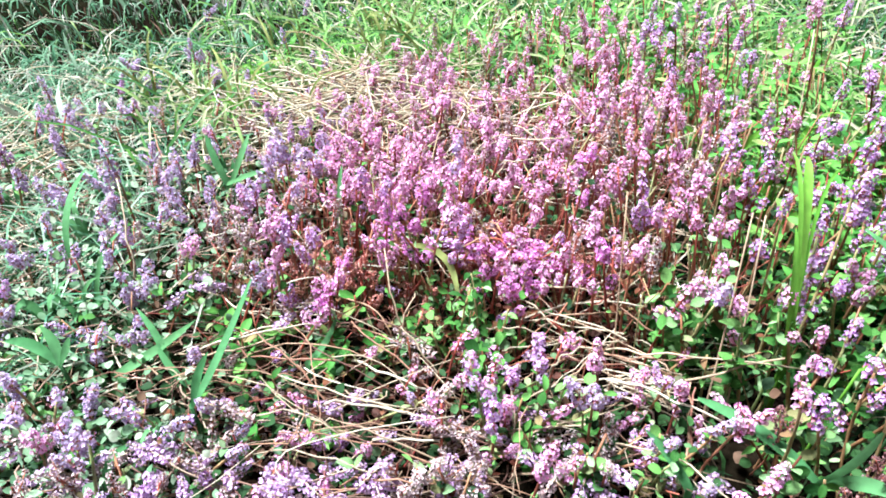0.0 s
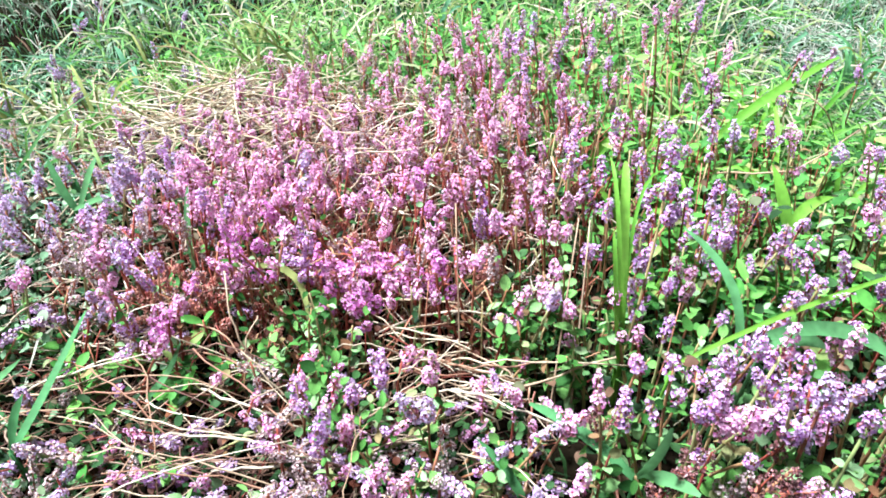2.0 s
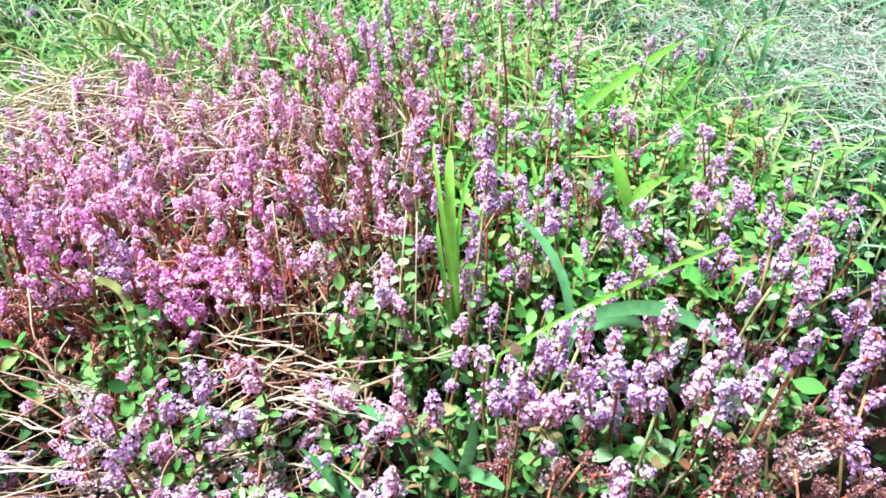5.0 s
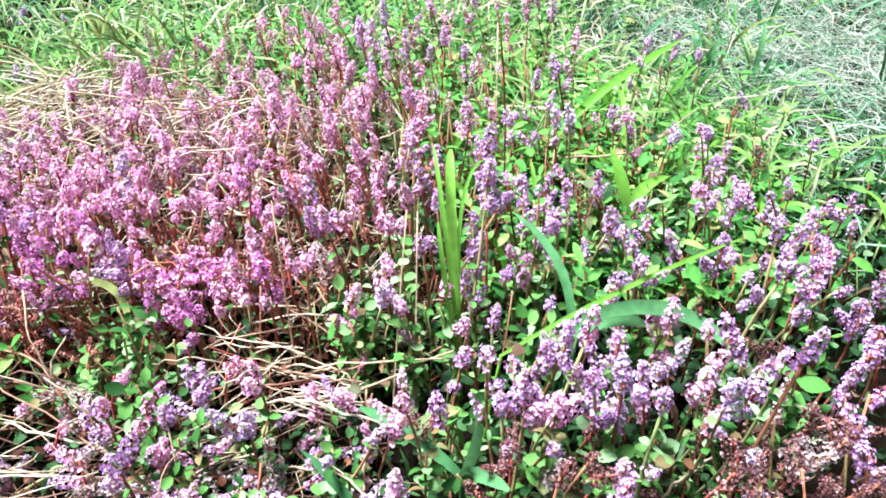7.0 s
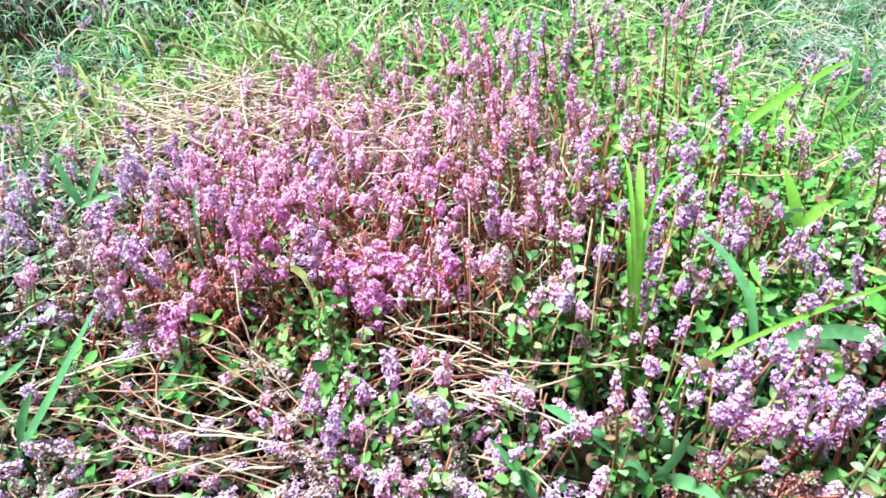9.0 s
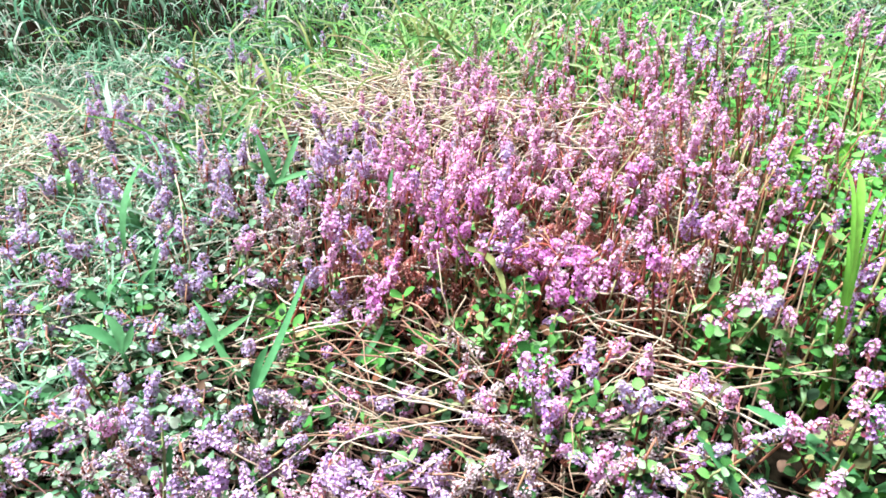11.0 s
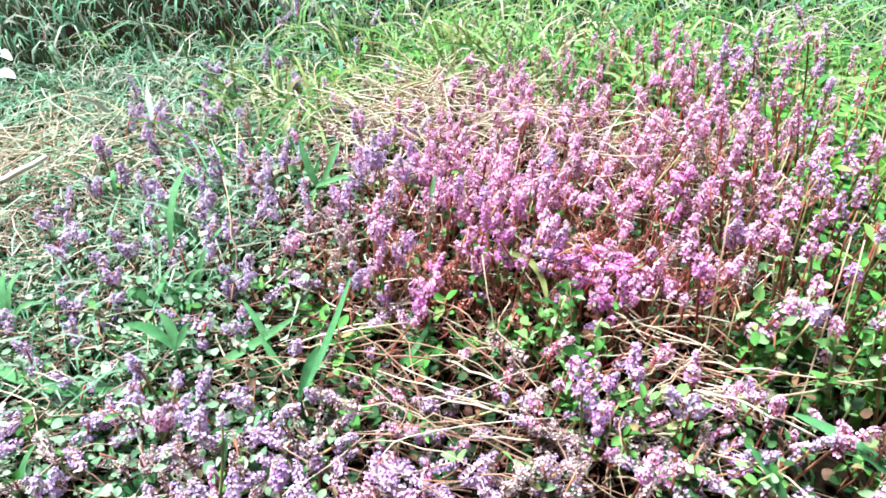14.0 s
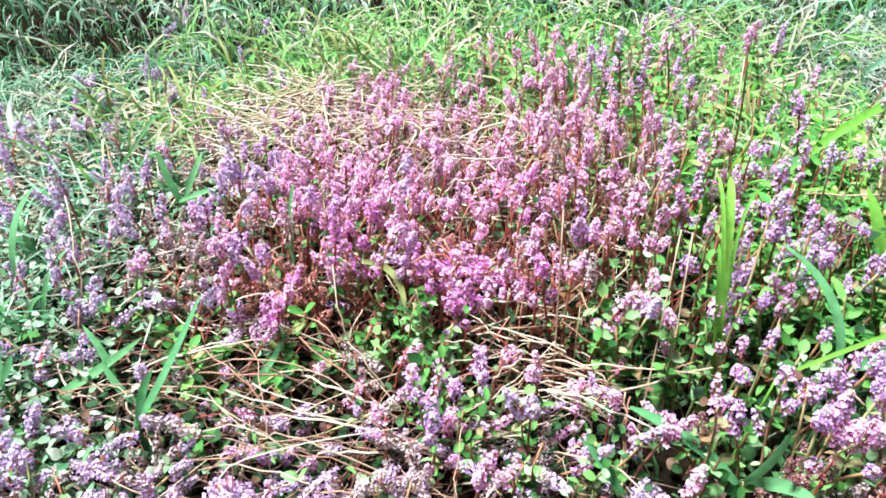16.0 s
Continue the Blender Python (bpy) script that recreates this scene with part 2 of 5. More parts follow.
# ---- shapes ----
class Shape:
    """Vertices and faces of one mesh, with a material slot per face."""

    def __init__(self):
        self.v, self.f, self.s = [], [], []

    def face(self, points, slot=0):
        k = len(self.v)
        self.v.extend(points)
        self.f.append(tuple(range(k, k + len(points))))
        self.s.append(slot)

    def tube(self, pts, r0, r1, sides=5, slot=0):
        k = len(self.v)
        for i, p in enumerate(pts):
            ahead = (pts[min(i + 1, len(pts) - 1)] - pts[max(i - 1, 0)]).normalized()
            side = ahead.cross(Vector((0.31, 0.17, 0.94)) if abs(ahead.z) < 0.8 else Vector((1, 0.2, 0))).normalized()
            up = side.cross(ahead)
            r = r0 + (r1 - r0) * i / (len(pts) - 1)
            for j in range(sides):
                a = math.tau * j / sides
                self.v.append(p + side * (math.cos(a) * r) + up * (math.sin(a) * r))
        for i in range(len(pts) - 1):
            for j in range(sides):
                a, c = k + i * sides + j, k + i * sides + (j + 1) % sides
                self.f.append((a, c, c + sides, a + sides))
                self.s.append(slot)
        self.f.append(tuple(k + (len(pts) - 1) * sides + j for j in range(sides)))
        self.s.append(slot)

    def blade(self, pts, width, fold=0.25, slot=0, shape=None, side=None):
        """A leaf blade along pts: three points across, folded along its rib, pointed at its tip."""
        k, last = len(self.v), len(pts) - 1
        for i, p in enumerate(pts):
            ahead = (pts[min(i + 1, last)] - pts[max(i - 1, 0)]).normalized()
            s = (side if side is not None else ahead.cross(Vector((0, -0.6, 0.8)))).normalized()
            s = (s - ahead * s.dot(ahead)).normalized()
            up = s.cross(ahead)
            u = i / last
            w = width * 0.5 * (shape(u) if shape else min(1.0, 0.45 + 2.2 * u) * (1 - u ** 5) + 0.02)
            self.v.extend([p - s * w + up * (fold * w), p, p + s * w + up * (fold * w)])
        for i in range(last):
            a = k + 3 * i
            self.f += [(a, a + 1, a + 4, a + 3), (a + 1, a + 2, a + 5, a + 4)]
            self.s += [slot, slot]

    def mesh(self, name, *mats):
        me = bpy.data.meshes.new(name)
        me.from_pydata([tuple(p) for p in self.v], [], self.f)
        for mat in mats:
            me.materials.append(mat)
        me.polygons.foreach_set("material_index", self.s)
        me.polygons.foreach_set("use_smooth", [True] * len(self.f))
        me.update()
        return me


def part(name, me, parent, m=None, label=""):
    ob = new(name, me)
    ob.parent = parent
    if m is not None:
        ob.matrix_basis = m
    return tagged(ob, label)


def curve3(a, b, c, n=7):
    """Points of a bow from a past b to c."""
    a, b, c = Vector(a), Vector(b), Vector(c)
    q = b * 2 - (a + c) * 0.5
    return [a * (1 - u) ** 2 + q * (2 * u * (1 - u)) + c * u * u for u in (i / (n - 1) for i in range(n))]


rnd = random.Random(7)


def spin(direction, roll=0.0):
    """A turn that lays z along a direction."""
    return Vector(direction).normalized().to_track_quat("Z", "Y").to_matrix().to_4x4() @ Matrix.Rotation(roll, 4, "Z")


def leaf_shape(length, width, cup, slot=0):
    """A round leaf that lies along +x, rib sunk and rim a little raised."""
    s = Shape()
    pts = [Vector((length * u, 0, cup * length * (u * u - 0.35 * u))) for u in (0, 0.2, 0.4, 0.6, 0.8, 1.0)]
    s.blade(pts, width, 0.32, slot, lambda u: (0.14, 0.70, 0.98, 1.0, 0.74, 0.12)[round(u * 5)], Vector((0, -1, 0)))
    return s


LEAVES = [leaf_shape(1.0, w, c).mesh("round_leaf", LEAF) for w, c in ((0.62, 0.2), (0.72, -0.35), (0.52, -0.6), (0.66, 0.45), (0.76, 0.1), (0.46, -0.3))]


def floret(s, at, out, size, slot_petal, slot_calyx, open_=1.0, plain=False):
    """Four small rounded petals over a short calyx."""
    out = out.normalized()
    u = out.cross(Vector((rnd.uniform(-1, 1), rnd.uniform(-1, 1), rnd.uniform(-1, 1)))).normalized()
    v = out.cross(u)
    for k in range(4):
        a = math.tau * k / 4 + rnd.uniform(-0.2, 0.2)
        d = u * math.cos(a) + v * math.sin(a)
        e = out.cross(d)
        rise = rnd.uniform(0.15, 0.55)
        mid, far = at + d * (size * 0.5 * open_) + out * (size * 0.3), at + d * (size * 0.9 * open_) + out * (size * rise)
        if plain:
            s.face([at, mid + e * (size * 0.48), far + d * (size * 0.15), mid - e * (size * 0.48)], slot_petal)
        else:
            s.face([at, mid + e * (size * 0.42), far + e * (size * 0.34), far + d * (size * 0.2), far - e * (size * 0.34), mid - e * (size * 0.42)], slot_petal)
    s.face([at - out * size * 0.9, at + u * size * 0.35, at + v * size * 0.35], slot_calyx)
    s.face([at - out * size * 0.9, at - u * size * 0.35, at - v * size * 0.35], slot_calyx)


def spike_shape(length, radius, whorls, each, bare, withered, plain=False):
    """A dense blunt spike of small flowers round an axis, the lowest ones spent."""
    s = Shape()
    s.tube([Vector((0, 0, 0)), Vector((0.0006, 0, length * 0.5)), Vector((0, 0.0006, length))], 0.0008, 0.0005, 4, 2)
    for w in range(whorls):
        u = (w + 0.5) / whorls
        r = radius * (0.78 + 0.36 * math.sin(math.pi * min(1, u * 1.1)) ** 0.7) * (1 - 0.55 * u ** 6)
        for k in range(each):
            if rnd.random() < bare:
                continue
            a = math.tau * (k + 0.5 * (w % 2) + rnd.uniform(-0.35, 0.35)) / each
            d = Vector((math.cos(a), math.sin(a), 0))
            at = d * (r * rnd.uniform(0.65, 1.15)) + Vector((0, 0, length * u + rnd.uniform(-1, 1) * length / whorls * 0.6))
            spent = not withered and rnd.random() < 0.55 * (1 - u) ** 2.4
            floret(s, at, d + Vector((0, 0, rnd.uniform(-0.1, 0.7) + 0.8 * u ** 3)), 0.0022 * rnd.uniform(0.75, 1.25) * (1 - 0.4 * u ** 4), 1 if spent else 0, 1,
                   rnd.uniform(0.45, 0.75) if withered or spent else rnd.uniform(0.75, 1.1), plain)
    for k in range(4):
        a = math.tau * k / 4
        d = Vector((0.5 * math.cos(a), 0.5 * math.sin(a), 1.0))
        floret(s, Vector((d.x * 0.003, d.y * 0.003, length)), d, 0.0015, 0, 1, 0.6, plain)
    return s


def flower_spike(length, radius, whorls, each, bare, tone):
    dry = tone == "withered"
    return spike_shape(length, radius, whorls, each, bare, dry).mesh("flower_spike", WITHERED if dry else PETALS[tone], WITHERED if dry else CALYX, STEM)


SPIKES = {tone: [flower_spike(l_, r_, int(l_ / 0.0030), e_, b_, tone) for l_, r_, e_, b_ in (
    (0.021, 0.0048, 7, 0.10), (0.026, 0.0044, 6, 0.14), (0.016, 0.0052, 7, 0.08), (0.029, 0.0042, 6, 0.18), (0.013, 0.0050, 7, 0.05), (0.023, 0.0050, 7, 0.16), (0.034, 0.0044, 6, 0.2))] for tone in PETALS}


def bud_tip():
    """The closed buds that crown a spike, pale and pointed."""
    s = Shape()
    for ring, (h, r, count) in enumerate(((0.0, 0.0022, 6), (0.0016, 0.0017, 5), (0.0030, 0.0009, 3))):
        for k in range(count):
            a = math.tau * (k + 0.5 * ring) / count
            d = Vector((math.cos(a), math.sin(a), 0))
            e, p = Vector((-d.y, d.x, 0)) * 0.0008, d * r + Vector((0, 0, h))
            tip = p + Vector((d.x * 0.0004, d.y * 0.0004, 0.0026))
            s.face([p - d * 0.0008, p + e + Vector((0, 0, 0.001)), tip])
            s.face([p + e + Vector((0, 0, 0.001)), p + d * 0.0006 + Vector((0, 0, 0.0006)), tip])
            s.face([p + d * 0.0006 + Vector((0, 0, 0.0006)), p - e + Vector((0, 0, 0.001)), tip])
            s.face([p - e + Vector((0, 0, 0.001)), p - d * 0.0008, tip])
    return s.mesh("bud_tip", BUD)


BUD_TIP = bud_tip()
DRY_SPIKES = [flower_spike(l_, r_, int(l_ / 0.0030), e_, b_, "withered") for l_, r_, e_, b_ in (
    (0.034, 0.0040, 6, 0.2), (0.044, 0.0036, 6, 0.25), (0.028, 0.0042, 6, 0.15), (0.050, 0.0034, 5, 0.2))]


def ground_height(x, y):
    return 0.006 * noise.noise((x * 9, y * 9, 0)) + 0.004 * noise.noise((x * 31, y * 31, 4))


# ---- the ground ----
steps = [-400, -120, -40, -15, -7, -4] + [-3 + 0.04 * i for i in range(151)] + [4, 7, 15, 40, 120, 400]
rows_, s = len(steps), Shape()
for y in steps:
    for x in steps:
        near = abs(x) < 3.2 and abs(y) < 3.2
        s.v.append((x, y + 0.8, ground_height(x, y + 0.8) if near else 0.0))
for j in range(rows_ - 1):
    for i in range(rows_ - 1):
        k = j * rows_ + i
        s.f.append((k, k + 1, k + rows_ + 1, k + rows_))
        s.s.append(0)
ground = tagged(new("ground", s.mesh("ground", SOIL)), "soil under trampled plants, with the gaps' shade in its colour", "ground", "", "structure")


# ---- flowering stems ----
# places of the flower heads: metres across, deep and high
FRESH_AT_A = [
    (0.418, 0.268, 0.143), (-0.177, 0.273, 0.123), (0.426, 0.278, 0.227), (0.348, 0.280, 0.126), (0.419, 0.282, 0.219), (0.396, 0.284, 0.195), (-0.370, 0.284, 0.061), (0.301, 0.286, 0.165),
    (0.366, 0.293, 0.180), (0.355, 0.293, 0.113), (0.210, 0.300, 0.119), (0.327, 0.307, 0.192), (0.274, 0.307, 0.182), (-0.144, 0.307, 0.048), (-0.256, 0.308, 0.047), (0.348, 0.309, 0.182),
    (0.312, 0.312, 0.161), (0.405, 0.313, 0.163), (0.291, 0.314, 0.176), (-0.233, 0.315, 0.126), (0.338, 0.319, 0.154), (0.377, 0.320, 0.175), (0.221, 0.323, 0.177), (0.193, 0.326, 0.071),
    (0.324, 0.328, 0.176), (-0.121, 0.329, 0.041), (-0.177, 0.331, 0.051), (0.245, 0.333, 0.141), (0.388, 0.333, 0.111), (0.080, 0.334, 0.094),
]
FRESH_AT_B = [
    (0.428, 0.334, 0.143), (0.452, 0.339, 0.151), (0.337, 0.341, 0.192), (-0.277, 0.341, 0.073), (0.460, 0.344, 0.223), (0.443, 0.347, 0.165), (-0.319, 0.348, 0.063), (-0.072, 0.348, 0.007),
    (-0.151, 0.349, 0.069), (0.052, 0.351, 0.070), (0.330, 0.352, 0.180), (0.042, 0.354, 0.115), (0.280, 0.355, 0.166), (0.169, 0.355, 0.078), (0.434, 0.357, 0.163), (-0.474, 0.360, 0.033),
    (-0.217, 0.360, 0.067), (0.154, 0.361, 0.049), (0.441, 0.363, 0.153), (0.204, 0.364, 0.089), (-0.093, 0.368, 0.021), (-0.109, 0.372, 0.056), (0.029, 0.374, 0.121), (0.523, 0.375, 0.140),
    (-0.092, 0.377, 0.046), (0.476, 0.377, 0.222), (-0.311, 0.377, 0.083), (0.269, 0.381, 0.138), (0.199, 0.382, 0.072), (0.422, 0.382, 0.145),
]
FRESH_AT_C = [
    (-0.347, 0.383, 0.096), (0.216, 0.384, 0.088), (0.118, 0.386, 0.096), (0.164, 0.388, 0.051), (0.090, 0.390, 0.066), (-0.087, 0.391, 0.006), (-0.196, 0.392, 0.061), (-0.186, 0.395, 0.012),
    (0.334, 0.396, 0.115), (0.023, 0.401, 0.114), (0.008, 0.401, 0.035), (0.152, 0.402, 0.043), (0.056, 0.407, 0.089), (0.135, 0.407, 0.066), (0.277, 0.409, 0.137), (-0.081, 0.410, 0.010),
    (0.299, 0.413, 0.136), (0.082, 0.413, 0.084), (0.181, 0.413, 0.083), (-0.014, 0.414, 0.051), (-0.103, 0.416, 0.006), (0.124, 0.420, 0.106), (0.543, 0.423, 0.174), (0.347, 0.424, 0.137),
    (0.078, 0.424, 0.102), (-0.077, 0.425, 0.030), (-0.068, 0.430, 0.027), (0.521, 0.431, 0.132), (-0.166, 0.434, 0.023), (0.424, 0.435, 0.159),
]
FRESH_AT_D = [
    (0.416, 0.435, 0.136), (-0.177, 0.437, 0.021), (0.199, 0.443, 0.074), (0.545, 0.444, 0.131), (0.236, 0.448, 0.128), (0.272, 0.454, 0.139), (0.040, 0.454, 0.069), (0.426, 0.459, 0.156),
    (-0.158, 0.459, 0.018), (0.510, 0.459, 0.150), (0.224, 0.462, 0.132), (-0.071, 0.463, 0.051), (0.198, 0.466, 0.128), (0.008, 0.466, 0.060), (-0.312, 0.470, 0.055), (0.293, 0.474, 0.116),
    (-0.165, 0.474, 0.035), (0.522, 0.476, 0.132), (-0.113, 0.478, 0.085), (0.416, 0.481, 0.163), (0.300, 0.484, 0.145), (0.329, 0.485, 0.116), (0.070, 0.485, 0.126), (-0.453, 0.486, 0.032),
    (0.231, 0.487, 0.135), (0.133, 0.489, 0.149), (-0.105, 0.490, 0.106), (0.336, 0.492, 0.136), (0.371, 0.492, 0.169), (0.312, 0.497, 0.232),
]
FRESH_AT_E = [
    (0.323, 0.498, 0.180), (0.063, 0.500, 0.097), (0.302, 0.500, 0.168), (0.049, 0.501, 0.062), (-0.153, 0.502, 0.077), (-0.102, 0.505, 0.100), (0.128, 0.508, 0.155), (0.360, 0.508, 0.187),
    (0.164, 0.509, 0.134), (0.274, 0.509, 0.180), (-0.446, 0.512, 0.075), (-0.157, 0.512, 0.151), (0.529, 0.513, 0.158), (0.051, 0.514, 0.112), (-0.189, 0.515, 0.089), (0.089, 0.515, 0.102),
    (0.590, 0.516, 0.151), (0.032, 0.517, 0.096), (-0.043, 0.526, 0.147), (-0.525, 0.526, 0.049), (0.422, 0.528, 0.165), (0.183, 0.529, 0.155), (-0.176, 0.529, 0.085), (-0.159, 0.530, 0.160),
    (-0.001, 0.532, 0.161), (-0.310, 0.534, 0.058), (0.101, 0.535, 0.131), (0.238, 0.535, 0.152), (-0.338, 0.535, 0.050), (0.535, 0.536, 0.145),
]
FRESH_AT_F = [
    (-0.066, 0.542, 0.096), (0.008, 0.543, 0.144), (-0.056, 0.544, 0.147), (0.358, 0.549, 0.167), (-0.106, 0.553, 0.082), (-0.041, 0.553, 0.144), (-0.258, 0.554, 0.105), (-0.132, 0.555, 0.111),
    (0.175, 0.557, 0.166), (0.017, 0.557, 0.104), (-0.451, 0.560, 0.077), (-0.267, 0.564, 0.104), (0.127, 0.569, 0.197), (0.079, 0.570, 0.124), (-0.045, 0.573, 0.156), (0.254, 0.575, 0.183),
    (-0.174, 0.575, 0.105), (-0.344, 0.577, 0.097), (-0.027, 0.581, 0.144), (0.235, 0.581, 0.153), (-0.060, 0.583, 0.155), (-0.491, 0.584, 0.080), (-0.088, 0.595, 0.151), (-0.020, 0.595, 0.150),
    (0.235, 0.596, 0.190), (0.216, 0.598, 0.156), (-0.096, 0.604, 0.147), (0.516, 0.605, 0.085), (0.422, 0.611, 0.191), (0.576, 0.611, 0.164),
]
FRESH_AT_G = [
    (0.025, 0.611, 0.151), (0.580, 0.629, 0.158), (-0.364, 0.633, 0.142), (0.003, 0.638, 0.164), (0.048, 0.638, 0.163), (0.496, 0.640, 0.177), (0.556, 0.641, 0.151), (0.059, 0.641, 0.125),
    (0.215, 0.643, 0.205), (-0.644, 0.648, 0.042), (-0.397, 0.651, 0.091), (0.195, 0.656, 0.191), (-0.241, 0.658, 0.099), (0.144, 0.662, 0.205), (0.646, 0.663, 0.106), (-0.476, 0.665, 0.066),
    (-0.126, 0.665, 0.161), (-0.187, 0.668, 0.143), (-0.094, 0.669, 0.164), (0.035, 0.677, 0.162), (-0.634, 0.679, 0.014), (0.074, 0.681, 0.127), (0.380, 0.682, 0.163), (-0.203, 0.682, 0.126),
    (-0.528, 0.684, 0.105), (-0.157, 0.699, 0.137), (0.435, 0.703, 0.163), (-0.591, 0.706, 0.055), (0.020, 0.717, 0.153), (-0.524, 0.718, 0.051),
]
FRESH_AT_H = [
    (0.744, 0.727, 0.082), (-0.201, 0.735, 0.126), (0.349, 0.736, 0.133), (-0.384, 0.738, 0.075), (-0.232, 0.746, 0.097), (0.285, 0.747, 0.156), (-0.331, 0.747, 0.107), (0.311, 0.759, 0.204),
    (-0.061, 0.766, 0.108), (-0.612, 0.771, 0.089), (-0.019, 0.772, 0.156), (0.468, 0.774, 0.174), (0.267, 0.784, 0.186), (-0.023, 0.785, 0.142), (0.747, 0.791, 0.103), (0.394, 0.792, 0.244),
    (-0.332, 0.793, 0.066), (0.450, 0.794, 0.143), (0.593, 0.798, 0.181), (-0.197, 0.802, 0.110), (-0.251, 0.809, 0.131), (0.036, 0.823, 0.127), (-0.774, 0.838, -0.015), (-0.589, 0.840, 0.069),
    (0.517, 0.846, 0.168), (0.222, 0.852, 0.159), (-0.034, 0.867, 0.160), (-0.120, 0.874, 0.076), (-0.044, 0.877, 0.138), (-0.530, 0.884, 0.092),
]
FRESH_AT_I = [
    (-0.590, 0.890, 0.087), (0.384, 0.908, 0.146), (0.398, 0.910, 0.112), (0.338, 0.911, 0.212), (-0.189, 0.912, 0.092), (0.278, 0.914, 0.194), (-0.271, 0.918, 0.083), (-0.637, 0.918, 0.078),
    (-0.130, 0.926, 0.117), (0.155, 0.927, 0.140), (-0.072, 0.928, 0.109), (0.248, 0.937, 0.177), (-0.533, 0.940, 0.057), (0.176, 0.956, 0.168), (0.546, 1.022, 0.174), (-0.585, 1.039, 0.064),
    (-0.453, 1.071, 0.097), (-0.584, 1.094, 0.073), (0.117, 1.182, 0.093),
]
FRESH_AT = FRESH_AT_A + FRESH_AT_B + FRESH_AT_C + FRESH_AT_D + FRESH_AT_E + FRESH_AT_F + FRESH_AT_G + FRESH_AT_H + FRESH_AT_I
WITHERED_AT_A = [
    (0.445, 0.271, 0.143), (0.312, 0.300, 0.107), (0.457, 0.301, 0.138), (-0.273, 0.311, 0.039), (0.015, 0.343, 0.040), (-0.399, 0.351, -0.011), (-0.179, 0.360, 0.050), (0.091, 0.364, 0.022),
    (-0.146, 0.413, 0.017), (-0.043, 0.485, 0.025), (-0.137, 0.506, 0.072), (-0.203, 0.558, 0.114), (-0.050, 1.043, 0.127),
]
WITHERED_AT = WITHERED_AT_A


def leaf_pairs(parent, path, size, count, first=0.15, last=0.8):
    """Opposite pairs of round leaves up a stem, each pair turned against the one below."""
    turn = rnd.uniform(0, math.tau)
    for k in range(count):
        u = first + (last - first) * (k + rnd.uniform(-0.3, 0.3)) / max(1, count - 1)
        i = min(len(path) - 2, max(0, int(u * (len(path) - 1))))
        at = path[i].lerp(path[i + 1], u * (len(path) - 1) - i)
        turn += math.pi / 2 + rnd.uniform(-0.3, 0.3)
        for half in (0, math.pi):
            if rnd.random() < 0.12:
                continue
            ln = size * rnd.uniform(0.75, 1.2) * (1.05 - 0.35 * abs(u - 0.5))
            part("leaf", rnd.choice(LEAVES), parent, Matrix.Translation(at) @ Matrix.Rotation(turn + half + rnd.uniform(-0.25, 0.25), 4, "Z")
                 @ Matrix.Rotation(rnd.uniform(-1.0, 0.6), 4, "Y") @ Matrix.Rotation(rnd.uniform(-0.8, 0.8), 4, "X") @ Matrix.Diagonal((ln, ln * rnd.uniform(0.8, 1.15), ln * rnd.uniform(0.6, 1.8), 1)))


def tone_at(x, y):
    """Petal copy by place, with the lens's colour cast put in: pink in the middle of the patch, more violet at its near
    edge, paler to one side.
    """
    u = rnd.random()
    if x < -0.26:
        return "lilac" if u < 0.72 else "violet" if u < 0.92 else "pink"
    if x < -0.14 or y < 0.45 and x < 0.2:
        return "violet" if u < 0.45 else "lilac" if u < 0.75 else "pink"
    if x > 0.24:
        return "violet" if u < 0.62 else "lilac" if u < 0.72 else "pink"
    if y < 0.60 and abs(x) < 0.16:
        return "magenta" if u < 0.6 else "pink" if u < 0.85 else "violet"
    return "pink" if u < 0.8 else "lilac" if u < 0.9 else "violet"


